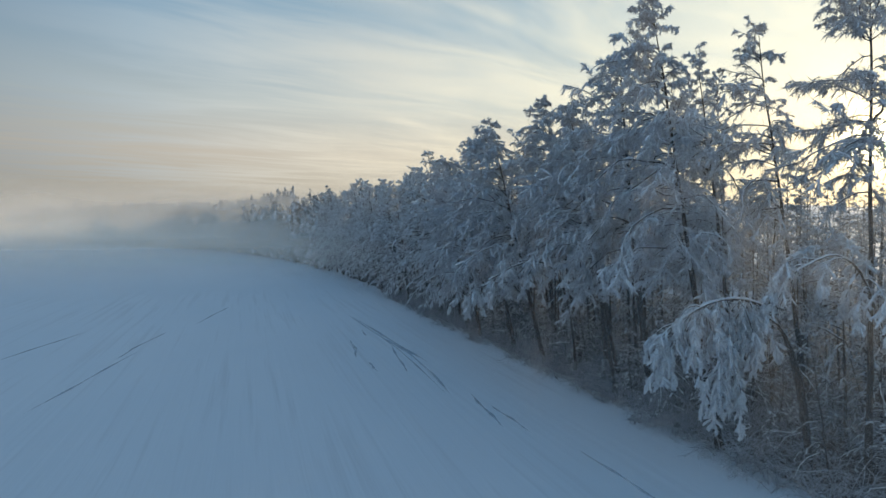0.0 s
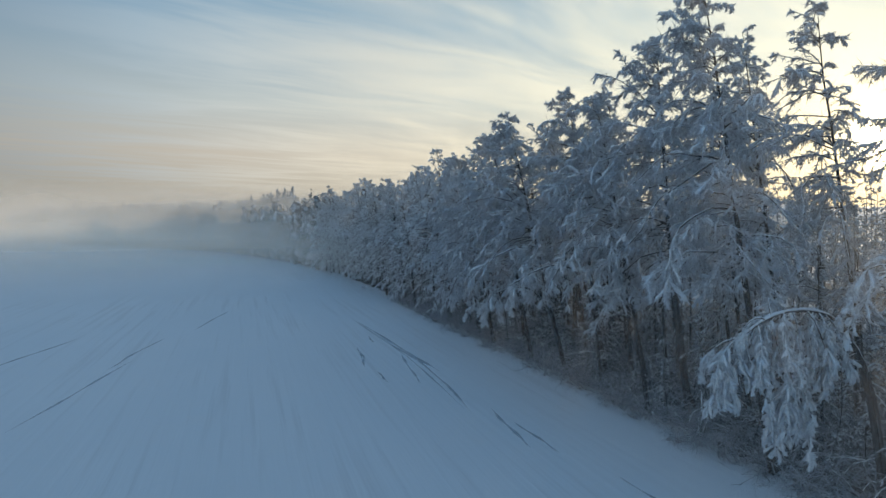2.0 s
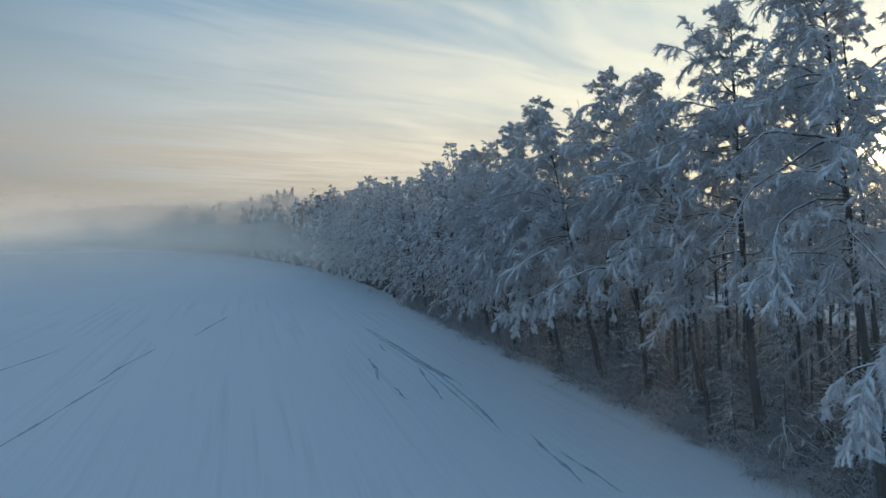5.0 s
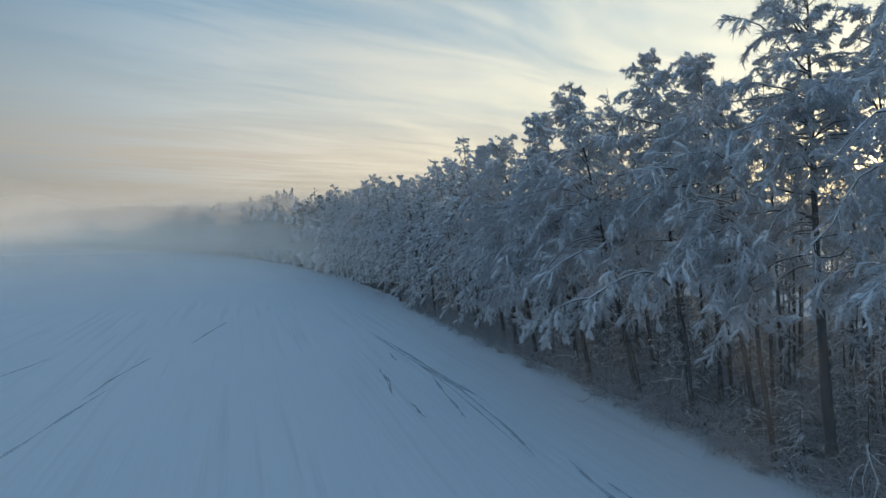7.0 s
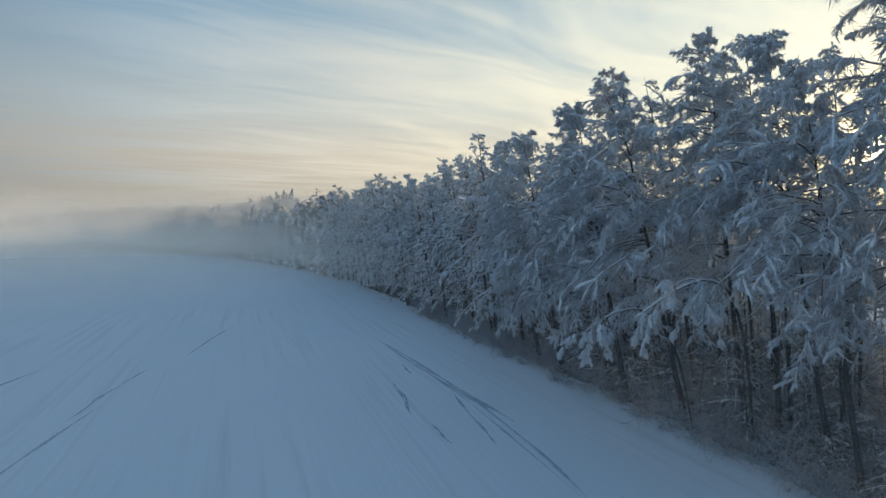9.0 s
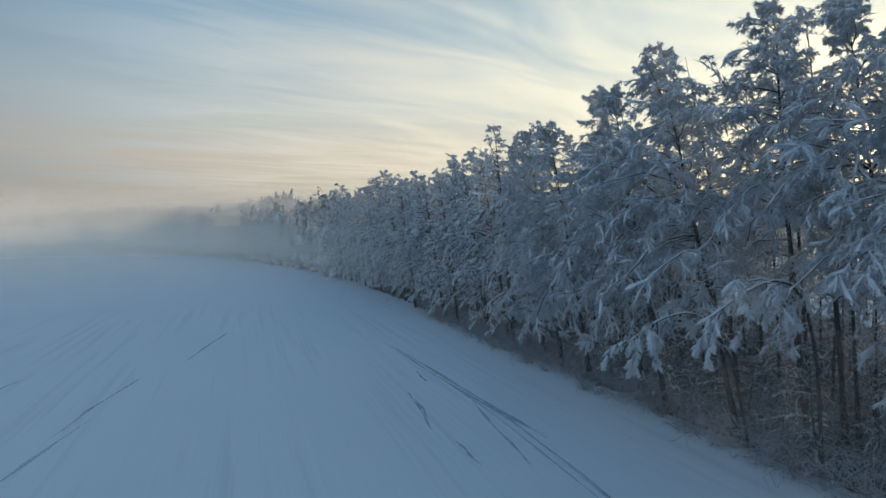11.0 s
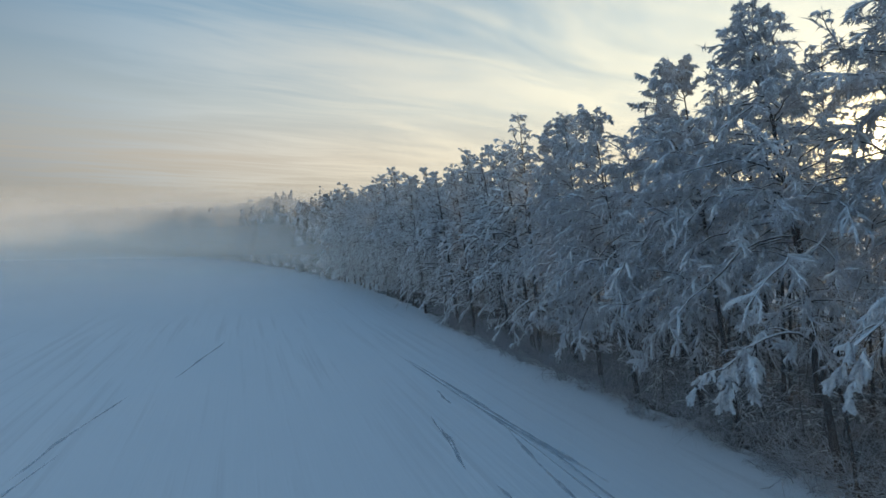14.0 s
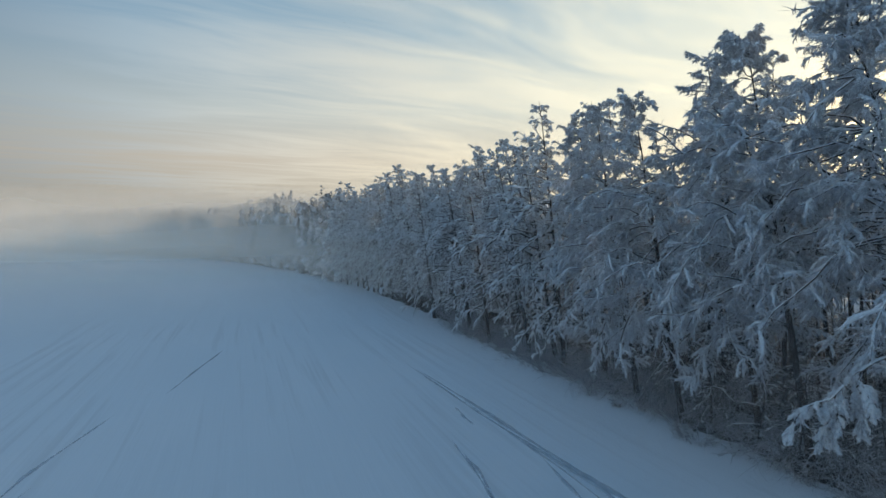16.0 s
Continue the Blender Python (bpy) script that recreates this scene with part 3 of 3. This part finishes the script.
# ---------------------------------------------------------------- the wood
# the trees that line the field: foot x, y, height, lean (x, y), bare part of the trunk, reach, girth, limbs, load, bend
SPIRED, OPEN, LEANING = "tall spired tree thick with snow over a dark trunk", "slim open-crowned tree lightly loaded with snow", "leaning tree whose snowy boughs hang out over the field"
EDGE = [
    (21.9, 22.1, 21.2, (-4.3, -0.1), 0.38, 5.6, 0.19, 84, 0.95, 0.9, SPIRED),
    (27.2, 21.5, 20.6, (-3.9, 0.0), 0.48, 4.3, 0.15, 64, 0.9, 1.0, OPEN),
    (24.2, 16.6, 23.0, (-0.4, 0.2), 0.52, 4.0, 0.14, 58, 0.75, 1.0, OPEN),
    (23.9, 29.3, 20.6, (-4.4, -1.4), 0.40, 5.8, 0.24, 90, 0.85, 0.8, LEANING),
    (21.9, 30.6, 16.8, (-3.0, 0.6), 0.42, 4.6, 0.13, 58, 1.0, 1.1, LEANING),
    (24.7, 33.9, 19.0, (-4.2, 0.4), 0.42, 6.0, 0.15, 78, 1.0, 0.9, LEANING),
    (24.6, 38.6, 20.2, (-4.3, -1.5), 0.42, 5.6, 0.17, 78, 0.9, 0.9, ""),
    (26.4, 38.2, 21.2, (-1.5, 0.8), 0.46, 4.4, 0.15, 60, 0.8, 1.1, OPEN),
    (22.3, 40.5, 19.0, (-4.7, 0.4), 0.36, 6.0, 0.17, 86, 1.1, 1.0, LEANING),
    (22.1, 45.4, 18.2, (-3.8, 0.2), 0.34, 6.0, 0.17, 84, 1.1, 1.0, LEANING),
    (27.2, 45.2, 20.4, (-3.6, 0.0), 0.38, 4.8, 0.15, 64, 0.85, 1.1, ""),
    (28.9, 42.0, 20.6, (-1.5, 0.1), 0.46, 4.0, 0.13, 54, 0.8, 1.0, OPEN),
    (23.6, 49.4, 18.6, (-3.4, 0.0), 0.32, 5.8, 0.16, 82, 1.1, 1.0, ""),
    (22.0, 53.0, 17.4, (-3.4, -0.4), 0.28, 5.6, 0.16, 80, 1.15, 1.0, LEANING),
    (22.2, 57.0, 17.8, (-2.8, 0.3), 0.22, 5.4, 0.17, 80, 1.1, 1.0, ""),
    (23.0, 61.4, 18.0, (-2.6, -0.3), 0.22, 5.4, 0.16, 80, 1.1, 1.0, ""),
    (26.9, 63.8, 20.4, (-1.4, 0.2), 0.30, 4.6, 0.15, 62, 0.9, 1.0, ""),
    (28.4, 30.6, 18.6, (-2.4, 0.6), 0.40, 4.6, 0.14, 58, 0.8, 1.0, OPEN),
    (28.6, 35.8, 19.4, (-2.2, -0.2), 0.38, 4.8, 0.14, 60, 0.8, 1.0, ""),
    (25.6, 24.6, 20.4, (-2.6, 0.3), 0.44, 4.2, 0.14, 64, 0.9, 1.0, OPEN),
    (29.4, 14.2, 21.0, (-2.0, 0.2), 0.40, 4.9, 0.14, 78, 0.9, 1.0, OPEN),
    (27.2, 12.6, 21.4, (-0.8, 0.4), 0.44, 4.2, 0.14, 56, 0.75, 1.0, OPEN),
    (30.4, 29.6, 20.6, (-2.2, 0.0), 0.42, 4.6, 0.14, 66, 0.9, 1.0, OPEN),
    (31.6, 47.5, 20.8, (-1.6, 0.0), 0.36, 4.8, 0.15, 66, 0.9, 1.0, ""),
    (30.2, 53.0, 20.4, (-1.8, 0.2), 0.34, 4.8, 0.15, 66, 0.9, 1.0, ""),
    (26.8, 28.0, 19.6, (-3.2, 0.2), 0.40, 4.9, 0.15, 78, 0.9, 1.0, OPEN),
]
mid_kinds = [plain_tree(30 + i, h, lean, base, reach, pull, 0.18, 84, 9, 4, 3, 1.5, 5, label="snow-covered leafless tree standing in the wood", group="trees of the wood", load=1.1)
             for i, (h, lean, base, reach, pull) in enumerate([(19.5, (-3.2, 0.3), 0.10, 5.4, (-0.7, 0)), (20.5, (-2.0, 0.6), 0.10, 4.8, (-0.5, 0)), (18.0, (-3.4, -0.4), 0.13, 5.6, (-0.8, 0)), (19.0, (-2.4, 0), 0.10, 5.0, (-0.6, 0)), (18.4, (-3.0, 0.5), 0.14, 5.6, (-0.7, 0.1))])]
inner_kinds = [plain_tree(40 + i, h, lean, base, reach, (-0.2, 0), 0.13, 34, 7, 7, 3, 1.25, 5, label="slim frosted tree inside the wood", group="trees inside the wood", load=0.35)
               for i, (h, lean, base, reach) in enumerate([(19, (-0.8, 0.3), 0.34, 3.6), (20.5, (0.4, 0.5), 0.40, 3.4), (17, (-1.2, -0.4), 0.30, 3.8), (14, (-1.0, 0), 0.26, 3.4)])]
far_kinds = [tree_pieces(50 + i, h, lean, base, reach, (-0.4, 0), 0.2, 30, 5, 2, 2, 3.0, 3)
             for i, (h, lean, base, reach) in enumerate([(20, (-1.5, 0), 0.06, 5.0), (21, (-0.8, 0.5), 0.07, 4.6), (18, (-1.8, 0), 0.05, 5.0), (22, (-0.5, 0), 0.06, 4.2)])]
deep_kinds = [tree_pieces(65 + i, h, (-0.5, 0.3), 0.15, 3.6, (0, 0), 0.16, 18, 4, 4, 1, 2.4, 3, 0.4) for i, h in enumerate((13, 15, 14, 12))]
cores = [far_spruce(55 + i, h * 0.96, 3.0) for i, h in enumerate((20, 21, 18, 22))]
far_kinds = [(core[0], core[1], joined([core[2], far[2]]), None) for core, far in zip(cores, far_kinds)]
hill_kinds = [far_spruce(60 + i, h, reach) for i, (h, reach) in enumerate([(19, 3.4), (22, 3.0), (17, 3.8), (24, 3.2)])]
used = set()


def stand(kinds, index, x, y, turn=0.0, size=1.0):
    """Sets one tree of a kind on the ground; the first of a kind is the one that was built."""
    ob = kinds[index % len(kinds)]
    m = pose(x, y, float(land(x, y)) - 0.1, 0, 0, turn) @ Matrix.Scale(size, 4)
    if ob.name in used:
        made = copy_thing(ob, pose(x, y, float(land(x, y)) - 0.1, 0, 0, turn))
        made.scale = (size, size, size)
    else:
        used.add(ob.name)
        ob.matrix_basis = m
    return ob


for i, (x, y, height, lean, base, reach, girth, limbs, load, bend, label) in enumerate(EDGE):
    front = x < 25.5
    tree = near_tree(101 + i, height, lean, base, reach * (0.9 if front else 1.0), (-0.75 if front else -0.4, -0.1), girth, round(limbs * (1.3 if front else 1.1)), 18 if front else 13, load, bend, label)
    tree.location = (x, y, float(land(x, y)) - 0.1)


rng = random.Random(7)
# rows: kinds, distance behind the wood's edge, spacing, from and to along the edge, size
for kinds, offset, gap, lo, hi, least, most in [
        (mid_kinds, 1.0, 3.5, 65.5, 150, 0.88, 1.02), (mid_kinds, 5.2, 4.0, 67, 150, 0.94, 1.05), (mid_kinds, 9.5, 4.4, 50, 110, 0.94, 1.06),
        (inner_kinds, 6.4, 3.0, 31, 64, 0.78, 0.96), (inner_kinds, 6.4, 3.3, 14, 30, 0.60, 0.80), (inner_kinds, 8.0, 2.2, 10, 36, 0.54, 0.64), (inner_kinds, 11.0, 2.2, 10, 36, 0.56, 0.66), (inner_kinds, 9.5, 3.4, 14, 70, 0.72, 0.92), (inner_kinds, 13.0, 3.0, 16, 80, 0.62, 0.84), (inner_kinds, 17.5, 3.2, 18, 100, 0.60, 0.78),
        (inner_kinds, 24.0, 4.6, 16, 100, 0.58, 0.72), (inner_kinds, 31.0, 5.0, 16, 100, 0.60, 0.72)]:
    y = lo
    while y < hi:
        x = float(edge_x(y)) + offset + rng.uniform(-1.3, 1.3)
        stand(kinds, rng.randrange(len(kinds)), x, y + rng.uniform(-1, 1), rng.uniform(-35, 35), rng.uniform(least, most))
        y += gap * rng.uniform(0.75, 1.3)
places = []
for offset, gap, lo, hi in [(1.0, 3.0, 150, 300), (5.0, 3.6, 150, 300), (10.0, 6.0, 125, 310)]:
    y = lo
    while y < hi:
        x = float(edge_x(y)) + offset + rng.uniform(-1.5, 1.5)
        if x > -16:
            places.append((rng.randrange(4), x, y + rng.uniform(-1.5, 1.5), rng.uniform(0, 6.28), rng.uniform(0.82, 1.03)))
        y += gap * rng.uniform(0.75, 1.3)
joined_wood("distant_wood", "distant stretch of snow-covered wood fading into mist", far_kinds, places)
places = []
y = 92
while y < 310:
    near_edge = 1.5 if y > 150 else 5.0
    places.append((rng.randrange(4), float(edge_x(y)) + near_edge + rng.uniform(0, 9), y, rng.uniform(0, 6.28), rng.uniform(0.6, 0.84)))
    y += rng.uniform(0.4, 1.5)
for offset, gap in [(1.0, 3.5), (7.0, 4.5), (15.0, 6.0)]:
    y = 300
    while y < 520:
        places.append((rng.randrange(4), float(edge_x(y)) + offset + rng.uniform(-2, 2), y, rng.uniform(0, 6.28), rng.uniform(0.75, 1.0)))
        y += gap * rng.uniform(0.5, 1.1)
joined_wood("fog_bound_wood", "far end of the wood, a grey band in fog", hill_kinds, places)
# the depth of the wood towards the sun
places = [(rng.randrange(4), rng.uniform(46, 115), rng.uniform(12, 150), rng.uniform(0, 6.28), rng.uniform(0.8, 1.1)) for _ in range(420)]
joined_wood("deep_wood", "close-standing frosted trees deep inside the wood", deep_kinds, places)
# the wooded hills behind the mist
places = [(rng.randrange(4), rng.uniform(-12, 200), rng.uniform(410, 540), rng.uniform(0, 6.28), rng.uniform(0.8, 1.1)) for _ in range(420)]
joined_wood("hill_wood", "wooded hill beyond the field, grey-blue in haze", hill_kinds, places)
places = [(rng.randrange(4), rng.uniform(-290, 60), rng.uniform(760, 930), rng.uniform(0, 6.28), rng.uniform(0.9, 1.2)) for _ in range(420)]
joined_wood("far_hill_wood", "low wooded hills far off, almost lost in haze", hill_kinds, places)


def bent_tree(seed, points, girth, from_u, label, secs=24, limbs=15, reach=1.0, load=0.95):
    """A young tree bowed over the field by its snow: a trunk along the points, with a curtain of loaded twigs."""
    rng = np.random.default_rng(seed)
    p = np.array(points, float)
    k = np.linspace(0, 1, len(p))
    t = np.linspace(0, 1, 16)
    line = np.stack([np.interp(t, k, p[:, a]) for a in range(3)], -1)
    for _ in range(2):
        line[1:-1] = (line[:-2] + 2 * line[1:-1] + line[2:]) / 4
    base = line[0].copy()
    line = (line - base)[None]
    tree = root("bowed_young_tree", label, "tree", "bowed trees")
    tree.location = base
    part("trunk", mesh_from("trunk", *tubes(line, (girth * np.linspace(1, 0.25, 16))[None], 7), BARK), tree)
    u = np.sort(rng.uniform(from_u, 1.0, (1, limbs)))
    at, way = along(line, u)
    out = way[0] * 0.45 + rng.normal(0, 0.5, (limbs, 3)) + np.array([0, 0, -0.15])
    length = rng.uniform(1.6, 3.2, limbs) * reach
    lines = grow(rng, at[0], out, length, 8, 0.34, 0.16)
    for group in np.array_split(np.arange(limbs), 3):
        wood, paws, fine = crown(rng, lines[group], length[group], np.full(len(group), load), secs, 6, 22, 1.1, 0.24)
        bough = part("bough", mesh_from("bough", *joined([tubes(lines[group], 0.028 * np.ones((len(group), 8)) * np.linspace(1, 0.3, 8), 5)]), BARK), tree, kind="stuff")
        cap = tubes(lines[group] + np.array([0, 0, 0.03]), 0.020 * rng.choice([0.2, 0.7, 1.0, 1.3], (len(group), 8)) * np.linspace(1, 0.5, 8), 5)
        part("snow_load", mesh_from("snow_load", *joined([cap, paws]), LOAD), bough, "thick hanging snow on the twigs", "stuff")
        part("fine_brushwood", mesh_from("fine_brushwood", *joined([wood, fine]), FROST), bough, "thin frosted grey-brown twigs", "stuff")
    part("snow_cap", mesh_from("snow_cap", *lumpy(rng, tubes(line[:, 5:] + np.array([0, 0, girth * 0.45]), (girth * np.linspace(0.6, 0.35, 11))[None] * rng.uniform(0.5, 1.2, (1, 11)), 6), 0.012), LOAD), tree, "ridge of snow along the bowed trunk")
    return tree


bent_tree(71, [(23.0, 18.2, 0), (22.4, 18.3, 4), (21.6, 18.4, 6.4), (20.6, 18.5, 7.7), (19.0, 18.6, 8.0), (17.4, 18.7, 7.8), (16.0, 18.8, 6.8)], 0.12, 0.48, "young birch bowed over the field by a curtain of snow", limbs=40, reach=1.0)
bent_tree(75, [(22.8, 17.9, 0), (22.3, 18.0, 4), (21.4, 18.2, 6.6), (20.2, 18.4, 7.4), (19.1, 18.5, 6.4), (18.5, 18.6, 4.9)], 0.07, 0.55, "thin birch stem bent double with hanging snow", limbs=22, reach=0.95)
bent_tree(72, [(22.8, 36.6, 0), (22.0, 36.2, 5), (20.4, 35.7, 8.2), (18.4, 35.3, 8.7), (16.6, 35.0, 8.2), (15.0, 34.9, 7.4)], 0.09, 0.5, "slender young tree leaning far out under snow", limbs=9)
bent_tree(73, [(25.4, 15.6, 0), (24.4, 15.8, 5), (22.8, 16.0, 9.2), (21.3, 16.1, 10.0), (19.4, 16.2, 9.2)], 0.08, 0.45, "young tree bowed over with hanging clumps of snow", limbs=12)
bent_tree(74, [(21.9, 39.6, 0), (20.8, 39.5, 4.6), (18.8, 39.5, 6.9), (16.6, 39.4, 6.7), (14.9, 39.4, 5.7)], 0.07, 0.55, "thin tree leaning out low with one loaded bough", limbs=10, reach=0.7)


def shrub(seed, height, stems, label):
    """Brushwood at the wood's foot: arching stems with frosted twigs."""
    rng = np.random.default_rng(seed)
    turn = rng.uniform(0, 2 * np.pi, stems)
    start = np.stack([rng.normal(0, 0.3, stems), rng.normal(0, 0.3, stems), np.zeros(stems)], -1)
    way = np.stack([np.cos(turn) * 0.6, np.sin(turn) * 0.6, np.ones(stems)], -1)
    length = height * rng.uniform(0.6, 1.3, stems)
    lines = grow(rng, start, way, length, 6, 0.22, 0.10)
    lines[:, :, 2] = np.maximum(lines[:, :, 2], 0.02)
    u = rng.uniform(0.25, 1, (stems, 7))
    at, w = along(lines, u)
    out = w * 0.7 + rng.normal(0, 0.6, w.shape)
    twig = grow(rng, at.reshape(-1, 3), out.reshape(-1, 3), rng.uniform(0.25, 0.7, stems * 7) * height * 0.5, 3, 0.2, 0.1)
    twig[:, :, 2] = np.maximum(twig[:, :, 2], 0.02)
    ob = root("shrub", label, "shrub", "brushwood along the wood edge")
    pieces = [tubes(lines, np.full((stems, 6), 0.020) * np.linspace(1, 0.5, 6), 3), tubes(twig, np.full((len(twig), 3), 0.014) * np.array([1, 0.9, 0.5]), 3)]
    part("brushwood", mesh_from("brushwood", *joined(pieces), BRUSH), ob, kind="stuff")
    return ob


saplings = [plain_tree(90 + i, h, lean, 0.10, reach, (-0.3, 0), 0.045, 26, 7, 6, 4, 0.75, 5, label="young undergrowth tree with snow-lined level branches", group="saplings in the undergrowth", load=0.22, twig_mat=BRUSH)
            for i, (h, lean, reach) in enumerate([(5.6, (-0.8, 0.2), 2.0), (4.4, (-0.5, -0.4), 1.9), (6.6, (-1.2, 0.3), 2.3), (3.6, (-0.9, 0.5), 1.7)])]
for offset, gap, lo, hi in [(1.6, 3.0, 14, 70), (3.8, 2.6, 14, 70), (6.4, 2.6, 14, 66), (9.6, 2.8, 14, 62), (13.5, 2.2, 14, 66), (17.5, 2.4, 14, 66)]:
    y = lo
    while y < hi:
        x = float(edge_x(y)) + offset + rng.uniform(-0.9, 0.9)
        stand(saplings, rng.randrange(4), x, y, rng.uniform(0, 360), rng.uniform(0.7, 1.1))
        y += gap * rng.uniform(0.6, 1.4)


shrubs = [shrub(80 + i, h, s, "tangled leafless shrub dusted with snow at the wood's foot") for i, (h, s) in enumerate([(1.6, 16), (2.3, 18), (1.1, 14), (3.0, 16)])]
for offset, gap, lo, hi in [(-0.3, 1.1, 12, 88), (0.7, 1.5, 12, 96), (1.8, 1.9, 12, 96), (4.0, 2.4, 12, 80), (6.0, 1.9, 10, 62), (9.0, 2.6, 10, 58)]:
    y = lo
    while y < hi:
        x = float(edge_x(y)) + offset + rng.uniform(-0.7, 0.7)
        kind = rng.choice([0, 2, 2, 0, 1] if offset < 0.5 else [0, 1, 3, 1, 3])
        tall = 1.45 if offset in (6.0, 9.0) else 1.0
        stand(shrubs, kind, x, y, rng.uniform(0, 360), tall * rng.uniform(0.75, 1.15))
        y += gap * rng.uniform(0.6, 1.4)


# ---------------------------------------------------------------- ground fog over the field
def mist_bank(y, density, top, bow):
    """One veil of fog across the valley, bowed like the wood's edge."""
    xs = np.linspace(-900, 400, 80)
    zs = np.linspace(0.6, top, 12)
    gx, gz = np.meshgrid(xs, zs, indexing="ij")
    gy = y + bow * np.sin(gx * 0.013)
    i, j = np.meshgrid(np.arange(79), np.arange(11), indexing="ij")
    a = (i * 12 + j).ravel()
    # warm tint: the low sun's colour is put into the fog itself
    mat = mist_material("ground_fog", top, 0.62, (0.99, 0.915, 0.82), [(0.0, density)], 7.5)
    data = mesh_from("mist_bank", np.stack([gx, gy, gz], -1).reshape(-1, 3), np.stack([a, a + 12, a + 13, a + 1], -1), mat)
    tagged(new("mist_bank", data), "thin bank of pale ground fog lying over the field", "fog", "fog banks", kind="stuff")


for y, density, top, bow in [(85, 0.13, 16, 5), (112, 0.14, 17, 6), (145, 0.16, 19, 8), (190, 0.20, 22, 8), (255, 0.38, 27, 10), (370, 0.84, 38, 12)]:
    mist_bank(y, density, top, bow)


def foot_mist(offset, top, along_edge, label, start=6, glow=0.08, end=230):
    """A low veil along the wood's edge."""
    ys = np.linspace(start, end, 90)
    zs = np.linspace(-0.3, top, 8)
    gy, gz = np.meshgrid(ys, zs, indexing="ij")
    gx = edge_x(gy) + offset + 0.5 * np.sin(gy * 0.21)
    i, j = np.meshgrid(np.arange(89), np.arange(7), indexing="ij")
    a = (i * 8 + j).ravel()
    # cool tint: the field's blue skylight is put into this fog's colour
    data = mesh_from("mist_bank", np.stack([gx, gy, gz], -1).reshape(-1, 3), np.stack([a, a + 8, a + 9, a + 1], -1), mist_material("foot_fog", top, glow, (0.92, 0.95, 0.98), along_edge))
    tagged(new("mist_bank", data), label, "fog", "fog banks", kind="stuff")


# cover along the wood's edge, as shares of 400 m
foot_mist(-0.9, 9.0, [(0.08, 0.02), (0.22, 0.10), (0.52, 0.10)], "low fog creeping along the foot of the wood")
# the tall second sheet is added to pale the dark crowns as haze would
foot_mist(-8.5, 70.0, [(0.0, 0.095), (0.13, 0.095), (0.27, 0.0)], "thin sunlit haze hanging before the wood", glow=0.8, end=112)
foot_mist(13.0, 24.0, [(0.0, 0.10)], "hazy fog hanging between the trees", glow=0.75)
